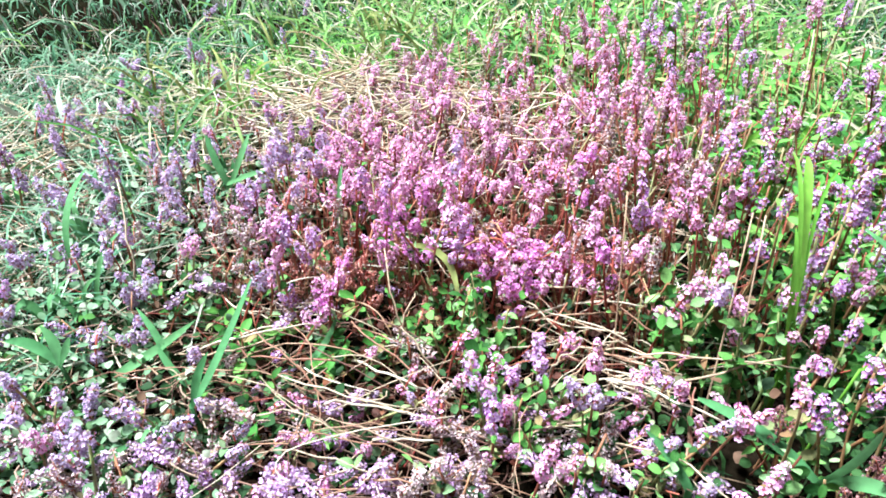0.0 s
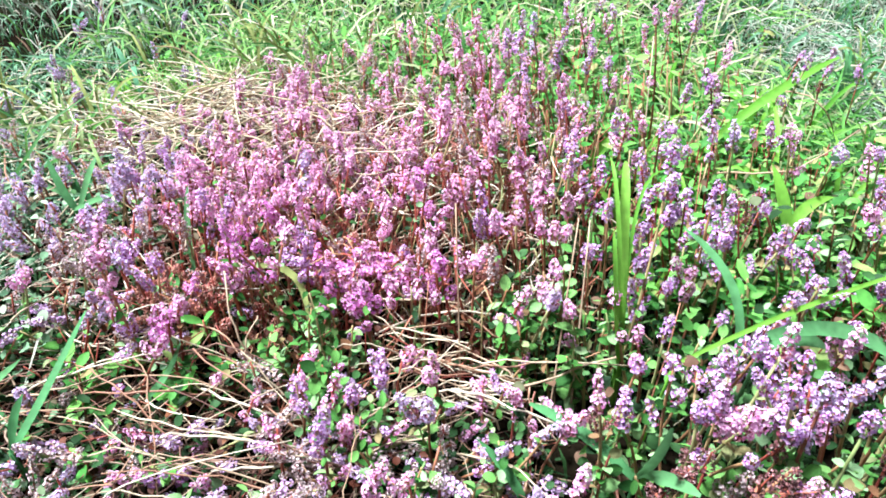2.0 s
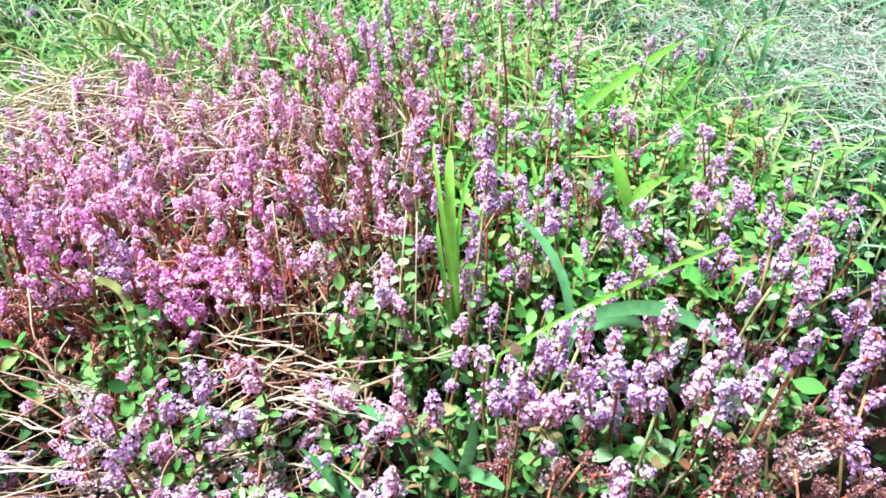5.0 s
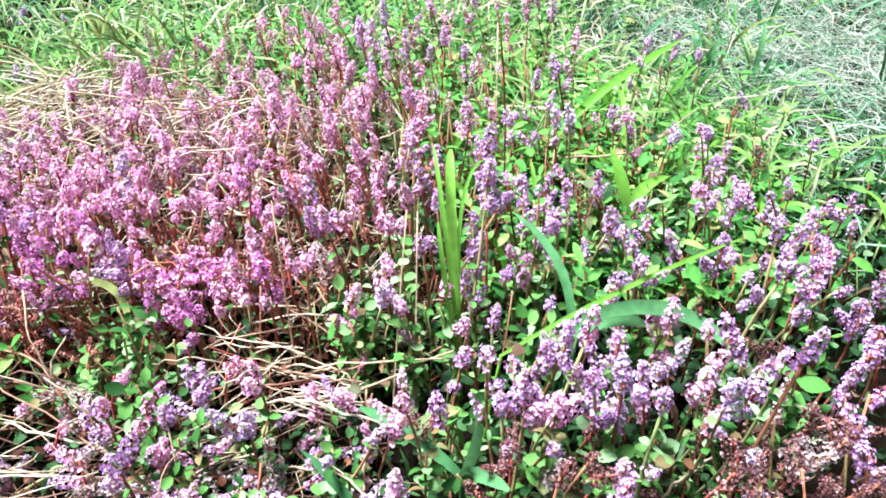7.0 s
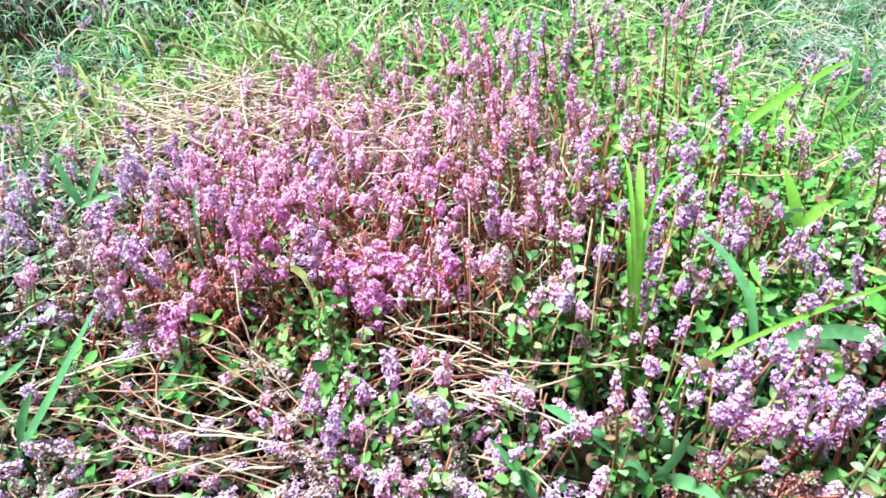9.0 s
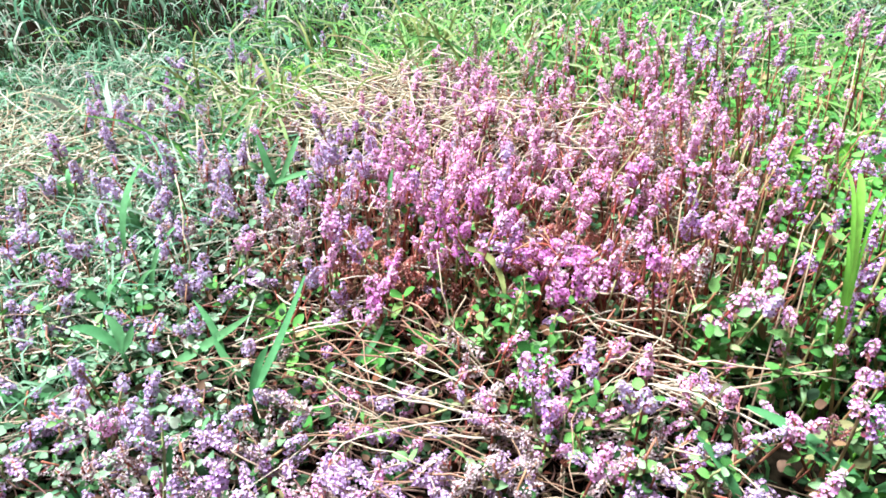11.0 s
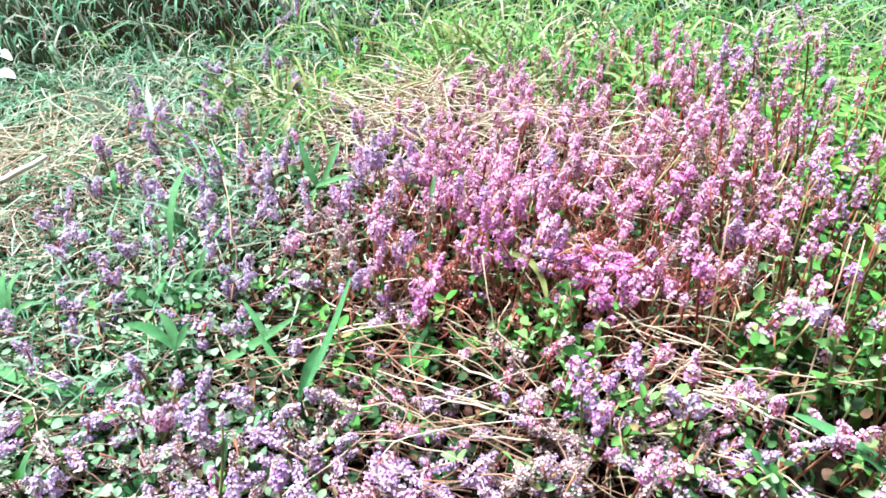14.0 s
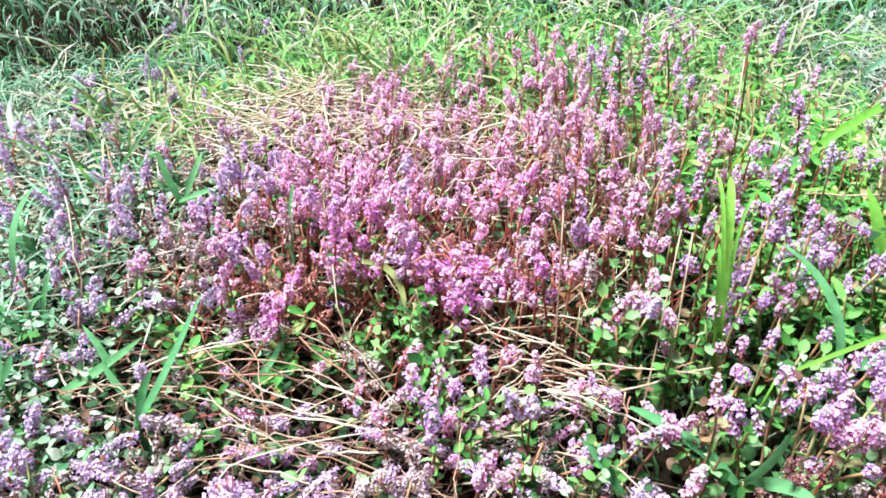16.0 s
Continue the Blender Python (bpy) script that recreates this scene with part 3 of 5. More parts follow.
def flowering_stem(x, y, top, spikes, withered=False, lean=(0.0, 0.0), size=1.0):
    """One upright stem with leaf pairs and its flower spikes, the middle of which stands at (x, y, top)."""
    bx, by = x - lean[0] * top, y - lean[1] * top
    base = Vector((bx, by, ground_height(bx, by) - 0.004))
    root = new("flowering_stem")
    root.matrix_basis = Matrix.Translation(base)
    tip = Vector((x, y, top - 0.012)) - base
    mid = tip * 0.5 + Vector((rnd.uniform(-1, 1), rnd.uniform(-1, 1), 0)) * (0.05 * tip.length)
    path = curve3((0, 0, 0), mid, tip, 7)
    s = Shape()
    s.tube(path, rnd.uniform(0.0012, 0.0019), 0.0010, 6)
    part("stem", s.mesh("stem", RED_STEM if -0.2 < x < 0.22 and y > 0.45 else STEM), root)
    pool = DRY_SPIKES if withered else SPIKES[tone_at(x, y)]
    for k in range(spikes):
        if k == 0:
            at, d = path[-1], tip.normalized() + Vector((rnd.uniform(-1, 1), rnd.uniform(-1, 1), 0)) * 0.2
        else:
            at = path[-3].lerp(path[-1], rnd.uniform(0.0, 0.95))
            a = rnd.uniform(0, math.tau)
            d = Vector((math.cos(a), math.sin(a), rnd.uniform(1.2, 3.0)))
            at = at + Vector((math.cos(a), math.sin(a), 0.3)) * rnd.uniform(0.004, 0.008)
        me = rnd.choice(pool)
        spike = part("flower_spike", me, root, Matrix.Translation(at - d.normalized() * 0.004) @ spin(d, rnd.uniform(0, 6)) @ Matrix.Scale(rnd.uniform(0.68, 1.08) * size, 4))
        if not withered and rnd.random() < 0.3:
            part("bud_tip", BUD_TIP, spike, Matrix.Translation((0, 0, max(v.co.z for v in me.vertices) - 0.004)), "pale closed buds")
    leaf_pairs(root, path, 0.0088, max(2, min(5, int(top / 0.028))))
    if withered:
        tagged(root, "stem with withered brownish-pink flower spikes and small leaves", "flower", "flowering stems in the patch")
    else:
        tagged(root, "upright reddish stem with dense pink-lilac flower spikes", "flower", "flowering stems in the patch")
    return root


for rows_of, withered in ((FRESH_AT, False), (WITHERED_AT, True)):
    for x, y, top in rows_of:
        low = top < 0.09 and x > -0.26
        flowering_stem(x, y, max(0.025, top + 0.002), rnd.choice((1, 2, 2, 3) if low else (2, 3, 3, 4) if -0.25 < x < 0.25 and y > 0.47 else (1, 2, 2, 3) if x > 0.2 and y < 0.45 else (2, 2, 3, 3)), withered, (rnd.gauss(0.5 if low else -0.35 * (x - 0.1), 0.4 if low else 0.15), rnd.gauss(0, 0.13)), 0.8 if low else 1.0)


# ---- leafy shoots without flowers ----
def leafy_shoot(x, y, top, size, close=0.016):
    base = Vector((x, y, ground_height(x, y) - 0.004))
    root = new("leafy_shoot")
    root.matrix_basis = Matrix.Translation(base)
    tip = Vector((rnd.gauss(-0.35 * (x - 0.1), 0.12) * top, rnd.gauss(0, 0.12) * top, top))
    path = curve3((0, 0, 0), tip * 0.5 + Vector((rnd.gauss(0, 0.004), rnd.gauss(0, 0.004), 0)), tip, 6)
    s = Shape()
    s.tube(path, 0.0014, 0.0008, 5)
    part("stem", s.mesh("stem", STEM), root)
    leaf_pairs(root, path, size, max(3, min(9, int(top / close))), 0.25, 1.0)
    return tagged(root, "leafy green shoot with opposite round leaves", "plant", "leafy shoots between the flowers")


SHOOT_AT_A = [
    (0.384, 0.289, 0.114), (0.366, 0.3, 0.115), (0.343, 0.304, 0.115), (0.344, 0.305, 0.115), (0.241, 0.318, 0.12), (0.477, 0.323, 0.123), (-0.403, 0.324, 0.041),
    (0.392, 0.339, 0.116), (0.478, 0.341, 0.123), (0.108, 0.342, 0.065), (0.109, 0.344, 0.064), (0.182, 0.362, 0.062), (0.275, 0.362, 0.119), (0.165, 0.37, 0.056),
    (0.07, 0.371, 0.068), (0.063, 0.378, 0.067), (0.035, 0.401, 0.059), (0.102, 0.407, 0.075), (0.351, 0.418, 0.122), (0.031, 0.422, 0.061), (0.036, 0.435, 0.07),
    (0.239, 0.436, 0.111), (0.27, 0.438, 0.12), (0.212, 0.452, 0.109), (-0.102, 0.456, 0.028), (0.024, 0.463, 0.085), (0.188, 0.467, 0.105), (-0.003, 0.469, 0.081),
    (0.036, 0.471, 0.091), (-0.019, 0.478, 0.081),
]
SHOOT_AT_B = [
    (-0.016, 0.481, 0.083), (-0.04, 0.481, 0.08), (0.017, 0.489, 0.094), (0.003, 0.49, 0.091), (-0.19, 0.492, 0.025), (0.218, 0.497, 0.114), (0.207, 0.505, 0.112),
    (0.035, 0.511, 0.097), (0.199, 0.521, 0.112), (-0.016, 0.523, 0.095), (-0.29, 0.523, 0.069), (-0.267, 0.527, 0.06), (0.525, 0.538, 0.144), (0.667, 0.551, 0.14),
    (0.465, 0.565, 0.134), (0.177, 0.709, 0.138), (0.771, 0.727, 0.123), (0.261, 0.784, 0.133), (0.248, 0.788, 0.133), (0.024, 1, 0.103), (-0.145, 1.007, 0.104),
    (-0.131, 1.06, 0.103), (0.584, 1.064, 0.136), (0.473, 1.096, 0.098), (0.488, 1.113, 0.11), (0.36, 1.162, 0.116), (0.132, 1.251, 0.108),
]
SHOOT_AT_C = [
    (0.026, 0.455, 0.130), (0.020, 0.470, 0.115), (0.011, 0.519, 0.100), (0.022, 0.512, 0.090), (-0.045, 0.514, 0.040), (-0.030, 0.505, 0.045), (0.071, 0.393, 0.078), (0.060, 0.400, 0.070), (-0.182, 0.471, 0.036), (-0.195, 0.478, 0.036),
    (0.108, 0.341, 0.066), (0.186, 0.492, 0.112), (0.208, 0.472, 0.099), (0.35, 0.53, 0.13), (0.44, 0.55, 0.11), (0.442, 0.508, 0.08), (0.529, 0.537, 0.11), (0.30, 0.46, 0.11), (0.34, 0.45, 0.11), (0.25, 0.45, 0.09),
    (0.030, 0.440, 0.110), (0.034, 0.430, 0.095), (0.030, 0.448, 0.085), (0.038, 0.415, 0.070), (0.034, 0.422, 0.060), (0.042, 0.402, 0.055), (-0.042, 0.508, 0.050), (-0.055, 0.500, 0.045), (-0.036, 0.498, 0.055),
]
SHOOT_AT = SHOOT_AT_A + SHOOT_AT_B + SHOOT_AT_C

for x, y, top in SHOOT_AT:
    leafy_shoot(x, y, top, rnd.uniform(0.011, 0.015), 0.011)
SHOOTS = [
    (0.22, 0.46, 0.09, 0.05, 10), (0.32, 0.48, 0.10, 0.06, 12), (0.42, 0.53, 0.10, 0.07, 16), (0.50, 0.62, 0.10, 0.08, 22), (0.62, 0.66, 0.10, 0.10, 12), (0.36, 0.62, 0.09, 0.06, 8),
    (0.58, 0.50, 0.11, 0.07, 8), (0.42, 0.32, 0.10, 0.06, 5), (0.31, 0.31, 0.09, 0.05, 3), (0.17, 0.33, 0.07, 0.05, 3), (-0.12, 0.50, 0.05, 0.05, 3), (-0.20, 0.45, 0.04, 0.05, 3), (0.38, 0.72, 0.10, 0.10, 10),
]
LOW_SHOOTS = [
    (-0.30, 0.34, 0.055, 0.08, 9), (-0.44, 0.33, 0.05, 0.07, 14), (-0.12, 0.38, 0.05, 0.06, 3), (0.05, 0.40, 0.055, 0.05, 4), (-0.42, 0.42, 0.06, 0.08, 10), (-0.20, 0.29, 0.05, 0.05, 5), (0.02, 0.31, 0.06, 0.04, 5), (0.14, 0.40, 0.065, 0.05, 5), (0.16, 0.33, 0.07, 0.04, 6),
]
for cx, cy, top, spread, count in SHOOTS + LOW_SHOOTS:
    for k in range(count):
        leafy_shoot(cx + rnd.gauss(0, spread * 0.6), cy + rnd.gauss(0, spread * 0.6), top * rnd.uniform(0.6, 1.15), rnd.uniform(0.0095, 0.0135))


# ---- grass blades and fallen stems ----
def grass_tuft(tone, blades):
    """A tuft whose blades rise from its foot; a blade is its width and three points of its bow."""
    foot = Vector(blades[0][1])
    foot.z = ground_height(foot.x, foot.y)
    root = new("grass_tuft")
    root.matrix_basis = Matrix.Translation(foot)
    for width, a, b, c in blades:
        pts = [p - foot for p in curve3(a, b, c, 9)]
        low = pts[0].copy()
        low.z = -0.004
        low += (pts[0] - pts[1]) * 0.4
        s = Shape()
        if a[2] > 0.05:
            s.tube(curve3(low, low.lerp(pts[0], 0.6), pts[0], 4), 0.0013, 0.001, 5)
            s.blade(pts, width, 0.3, 0, lambda u: max(0.05, math.sin(math.pi * (0.07 + 0.92 * u)) ** (0.4 if (pts[-1] - pts[0]).length > 7 * width else 0.8)))
        else:
            s.blade([low, low.lerp(pts[0], 0.6)] + pts, width, 0.3)
        part("blade", s.mesh("blade", GRASS[tone]), root)
    look_ = {"bright": "fresh bright green broad grass blades among the flowers", "blue": "blue-green grass blades bent among the flowers", "olive": "dull olive grass blade bowed over"}
    return tagged(root, look_[tone], "grass")


def lay_straw(radius, a, b, c, tint=None):
    """A dry stem that lies over the others."""
    pts = curve3(a, b, c, 9)
    at = pts[0].copy()
    s = Shape()
    s.tube([p - at + Vector((rnd.gauss(0, 0.0014), rnd.gauss(0, 0.0014), rnd.gauss(0, 0.0012))) for p in pts], radius * 0.75, radius * 0.5, 6)
    ob = new("dry_straw", s.mesh("dry_straw", tint or (CREAM if radius > 0.004 else FALLEN)))
    ob.matrix_basis = Matrix.Translation(at)
    return tagged(ob, "bleached dry straw lying across the trampled plants", "straw", "fallen straws")


grass_tuft('bright', [
    (0.0085, (0.281, 0.440, 0.070), (0.282, 0.490, 0.176), (0.289, 0.530, 0.210)),
    (0.0038, (0.282, 0.440, 0.070), (0.274, 0.482, 0.183), (0.274, 0.525, 0.217)),
    (0.004, (0.279, 0.440, 0.070), (0.270, 0.455, 0.147), (0.269, 0.475, 0.180)),
    (0.003, (0.284, 0.440, 0.069), (0.290, 0.490, 0.176), (0.320, 0.530, 0.199)),
])
grass_tuft('blue', [
    (0.008, (0.365, 0.415, 0.083), (0.366, 0.451, 0.134), (0.341, 0.505, 0.157)),
    (0.006, (0.364, 0.415, 0.083), (0.353, 0.420, 0.118), (0.343, 0.425, 0.145)),
])
grass_tuft('bright', [
    (0.004, (0.300, 0.390, 0.118), (0.407, 0.425, 0.135), (0.526, 0.460, 0.142)),
])
grass_tuft('blue', [
    (0.0115, (0.348, 0.372, 0.165), (0.429, 0.388, 0.142), (0.470, 0.345, 0.121)),
    (0.012, (0.342, 0.380, 0.138), (0.377, 0.385, 0.147), (0.414, 0.390, 0.126)),
])
grass_tuft('bright', [
    (0.014, (0.487, 0.575, 0.087), (0.479, 0.590, 0.120), (0.472, 0.615, 0.148)),
    (0.012, (0.487, 0.575, 0.087), (0.501, 0.585, 0.113), (0.538, 0.600, 0.116)),
])
grass_tuft('bright', [
    (0.011, (0.465, 0.750, 0.085), (0.545, 0.785, 0.135), (0.660, 0.840, 0.165)),
])
grass_tuft('blue', [
    (0.009, (0.258, 0.325, 0.079), (0.227, 0.355, 0.092), (0.196, 0.390, 0.082)),
    (0.008, (0.259, 0.325, 0.079), (0.262, 0.315, 0.117), (0.263, 0.310, 0.157)),
    (0.009, (0.260, 0.325, 0.078), (0.263, 0.300, 0.119), (0.275, 0.280, 0.132)),
])
grass_tuft('blue', [
    (0.007, (0.183, 0.335, 0.048), (0.170, 0.350, 0.064), (0.152, 0.365, 0.078)),
])
grass_tuft('blue', [
    (0.006, (-0.129, 0.455, 0.036), (-0.113, 0.472, 0.048), (-0.105, 0.495, 0.062)),
    (0.006, (-0.131, 0.430, 0.002), (-0.122, 0.440, 0.011), (-0.113, 0.450, 0.019)),
])
grass_tuft('blue', [
    (0.008, (-0.420, 0.580, 0.057), (-0.423, 0.614, 0.098), (-0.433, 0.680, 0.109)),
])
grass_tuft('blue', [
    (0.01, (-0.479, 0.460, -0.006), (-0.481, 0.485, 0.022), (-0.486, 0.525, 0.045)),
    (0.008, (-0.482, 0.460, -0.006), (-0.489, 0.460, 0.020), (-0.501, 0.455, 0.023)),
])
grass_tuft('blue', [
    (0.01, (-0.336, 0.420, 0.068), (-0.359, 0.430, 0.081), (-0.391, 0.435, 0.080)),
    (0.01, (-0.336, 0.420, 0.068), (-0.338, 0.430, 0.084), (-0.353, 0.440, 0.095)),
    (0.008, (-0.334, 0.420, 0.068), (-0.325, 0.425, 0.083), (-0.321, 0.430, 0.093)),
])
grass_tuft('blue', [
    (0.007, (-0.262, 0.455, 0.044), (-0.275, 0.470, 0.060), (-0.298, 0.490, 0.071)),
    (0.009, (-0.306, 0.440, 0.032), (-0.268, 0.459, 0.049), (-0.229, 0.470, 0.076)),
    (0.007, (-0.266, 0.455, 0.052), (-0.249, 0.440, 0.038), (-0.228, 0.430, 0.023)),
])
grass_tuft('blue', [
    (0.007, (-0.210, 0.390, 0.053), (-0.196, 0.430, 0.070), (-0.189, 0.515, 0.086)),
    (0.008, (-0.208, 0.390, 0.053), (-0.199, 0.400, 0.081), (-0.189, 0.410, 0.100)),
])
grass_tuft('blue', [
    (0.006, (-0.122, 0.600, 0.051), (-0.122, 0.620, 0.100), (-0.118, 0.640, 0.136)),
])
grass_tuft('blue', [
    (0.009, (-0.276, 0.700, 0.070), (-0.289, 0.710, 0.096), (-0.303, 0.730, 0.125)),
    (0.008, (-0.276, 0.700, 0.070), (-0.260, 0.710, 0.102), (-0.250, 0.730, 0.124)),
    (0.007, (-0.280, 0.700, 0.074), (-0.252, 0.700, 0.086), (-0.231, 0.705, 0.090)),
])
grass_tuft('olive', [
    (0.007, (-0.041, 0.555, 0.097), (-0.006, 0.550, 0.086), (0.008, 0.515, 0.064)),
])
grass_tuft('blue', [
    (0.015, (-0.340, 0.300, 0.009), (-0.326, 0.310, 0.021), (-0.312, 0.325, 0.028)),
])
grass_tuft('blue', [
    (0.012, (-0.562, 0.434, 0.030), (-0.500, 0.400, 0.036), (-0.470, 0.401, 0.030)),
    (0.012, (-0.480, 0.403, 0.030), (-0.432, 0.388, 0.036), (-0.391, 0.403, 0.028)),
])
grass_tuft('blue', [
    (0.007, (-0.715, 0.800, 0.020), (-0.703, 0.820, 0.034), (-0.701, 0.840, 0.034)),
    (0.007, (-0.696, 0.800, 0.021), (-0.663, 0.820, 0.039), (-0.611, 0.830, 0.041)),
    (0.006, (-0.710, 0.800, 0.020), (-0.726, 0.810, 0.029), (-0.741, 0.820, 0.035)),
])
grass_tuft('blue', [
    (0.009, (-0.676, 0.550, -0.004), (-0.684, 0.560, 0.014), (-0.711, 0.580, 0.019)),
    (0.008, (-0.645, 0.530, -0.002), (-0.655, 0.540, 0.016), (-0.671, 0.560, 0.029)),
])
lay_straw(0.0016, (0.453, 0.679, 0.100), (0.511, 0.638, 0.130), (0.626, 0.712, 0.130))
lay_straw(0.0016, (0.605, 0.903, 0.080), (0.597, 0.784, 0.140), (0.658, 0.785, 0.080))
lay_straw(0.0018, (0.196, 0.426, 0.020), (0.200, 0.430, 0.050), (0.273, 0.432, 0.080))
lay_straw(0.0012, (0.201, 0.431, 0.050), (0.164, 0.460, 0.060), (0.104, 0.512, 0.050))
lay_straw(0.0012, (0.201, 0.431, 0.050), (0.155, 0.446, 0.060), (0.099, 0.489, 0.040))
lay_straw(0.0012, (0.201, 0.431, 0.050), (0.162, 0.432, 0.050), (0.119, 0.436, 0.030))
lay_straw(0.0012, (0.187, 0.413, 0.040), (0.153, 0.431, 0.050), (0.098, 0.464, 0.050))
lay_straw(0.0012, (0.177, 0.406, 0.030), (0.144, 0.416, 0.050), (0.086, 0.444, 0.030))
lay_straw(0.0015, (0.075, 0.540, 0.060), (0.129, 0.513, 0.080), (0.166, 0.520, 0.060))
lay_straw(0.0014, (0.068, 0.513, 0.040), (0.128, 0.506, 0.070), (0.186, 0.499, 0.070))
lay_straw(0.0014, (0.206, 0.470, 0.040), (0.179, 0.489, 0.060), (0.142, 0.518, 0.070))
lay_straw(0.0014, (-0.117, 0.577, 0.060), (-0.062, 0.556, 0.050), (-0.023, 0.547, 0.030))
lay_straw(0.0014, (-0.112, 0.539, 0.040), (-0.072, 0.510, 0.050), (-0.057, 0.493, 0.030))
lay_straw(0.0014, (-0.098, 0.510, 0.030), (-0.042, 0.482, 0.040), (0.004, 0.482, 0.030))
lay_straw(0.0016, (-0.092, 0.465, 0.030), (-0.037, 0.435, 0.040), (0.013, 0.421, 0.020))
lay_straw(0.0014, (0.049, 0.393, 0.030), (0.093, 0.391, 0.040), (0.133, 0.403, 0.030))
lay_straw(0.0017, (0.253, 0.326, 0.050), (0.260, 0.357, 0.050), (0.264, 0.382, 0.060))
lay_straw(0.0016, (0.398, 0.300, 0.050), (0.406, 0.298, 0.080), (0.419, 0.296, 0.100))
lay_straw(0.0013, (-0.243, 0.458, 0.040), (-0.173, 0.460, 0.070), (-0.121, 0.484, 0.060))
lay_straw(0.0013, (-0.102, 0.413, 0.030), (-0.136, 0.437, 0.060), (-0.185, 0.466, 0.070))
lay_straw(0.0014, (-0.074, 0.458, 0.030), (-0.121, 0.439, 0.060), (-0.177, 0.449, 0.050))
lay_straw(0.0014, (0.010, 0.414, 0.030), (-0.032, 0.438, 0.050), (-0.088, 0.478, 0.070))
lay_straw(0.0013, (-0.032, 0.474, 0.050), (-0.046, 0.477, 0.090), (-0.057, 0.523, 0.120))
lay_straw(0.0013, (-0.010, 0.443, 0.040), (-0.028, 0.455, 0.070), (-0.042, 0.462, 0.080))
lay_straw(0.0012, (-0.043, 0.472, 0.050), (-0.037, 0.473, 0.080), (-0.028, 0.495, 0.090))
lay_straw(0.0016, (-0.112, 0.412, 0.030), (-0.075, 0.400, 0.050), (0.031, 0.400, 0.020))
lay_straw(0.0015, (-0.058, 0.381, 0.030), (-0.016, 0.376, 0.040), (0.035, 0.388, 0.020))
lay_straw(0.0014, (-0.077, 0.423, 0.030), (-0.030, 0.401, 0.040), (0.016, 0.398, 0.020))
lay_straw(0.0012, (-0.003, 0.395, 0.060), (0.017, 0.372, 0.040), (0.038, 0.341, 0.020))
lay_straw(0.0014, (0.059, 0.348, 0.020), (0.059, 0.378, 0.040), (0.057, 0.406, 0.070))
lay_straw(0.0013, (-0.075, 0.340, 0.030), (-0.030, 0.333, 0.050), (0.018, 0.343, 0.020))
lay_straw(0.0014, (0.055, 0.355, 0.020), (0.077, 0.348, 0.040), (0.103, 0.337, 0.030))
lay_straw(0.0013, (0.090, 0.431, 0.060), (0.105, 0.435, 0.080), (0.155, 0.460, 0.070))
lay_straw(0.0013, (0.098, 0.452, 0.060), (0.126, 0.433, 0.070), (0.167, 0.449, 0.050))
lay_straw(0.0013, (0.104, 0.430, 0.040), (0.131, 0.424, 0.060), (0.181, 0.419, 0.040))
lay_straw(0.0013, (0.168, 0.513, 0.050), (0.113, 0.480, 0.080), (0.077, 0.472, 0.080))
lay_straw(0.0016, (0.199, 0.361, 0.020), (0.200, 0.390, 0.040), (0.205, 0.421, 0.060))
lay_straw(0.0014, (0.132, 0.465, 0.050), (0.168, 0.439, 0.070), (0.224, 0.442, 0.070))
lay_straw(0.0014, (-0.323, 0.540, 0.060), (-0.328, 0.558, 0.100), (-0.350, 0.608, 0.140))
lay_straw(0.0014, (-0.259, 0.466, 0.030), (-0.206, 0.453, 0.050), (-0.160, 0.474, 0.050))
lay_straw(0.0013, (-0.277, 0.536, 0.060), (-0.229, 0.555, 0.080), (-0.183, 0.578, 0.090))
lay_straw(0.0075, (-0.800, 0.686, 0.030), (-0.727, 0.690, 0.060), (-0.687, 0.752, 0.070))
lay_straw(0.0018, (-0.834, 0.728, 0.030), (-0.764, 0.734, 0.050), (-0.746, 0.822, 0.060))
lay_straw(0.0013, (-0.701, 0.792, 0.030), (-0.653, 0.777, 0.060), (-0.624, 0.788, 0.060))
lay_straw(0.0016, (-0.463, 0.887, 0.050), (-0.411, 0.800, 0.060), (-0.388, 0.779, 0.050))
lay_straw(0.0014, (-0.479, 0.501, 0.020), (-0.433, 0.449, 0.050), (-0.429, 0.447, 0.020))
lay_straw(0.0014, (-0.563, 0.447, 0.020), (-0.564, 0.459, 0.050), (-0.576, 0.480, 0.070))
lay_straw(0.0012, (-0.497, 0.447, 0.020), (-0.424, 0.444, 0.040), (-0.397, 0.464, 0.040))
lay_straw(0.0014, (-0.284, 0.570, 0.030), (-0.221, 0.525, 0.040), (-0.156, 0.501, 0.030))
lay_straw(0.0014, (-0.221, 0.486, 0.030), (-0.167, 0.496, 0.040), (-0.103, 0.485, 0.030))
lay_straw(0.0016, (0.188, 0.345, 0.020), (0.199, 0.392, 0.040), (0.202, 0.422, 0.060))
lay_straw(0.0016, (0.138, 0.433, 0.050), (0.171, 0.404, 0.070), (0.229, 0.377, 0.060))
lay_straw(0.0015, (0.129, 0.379, 0.020), (0.144, 0.349, 0.040), (0.154, 0.333, 0.040))
lay_straw(0.0013, (0.139, 0.459, 0.060), (0.184, 0.435, 0.080), (0.293, 0.434, 0.070))


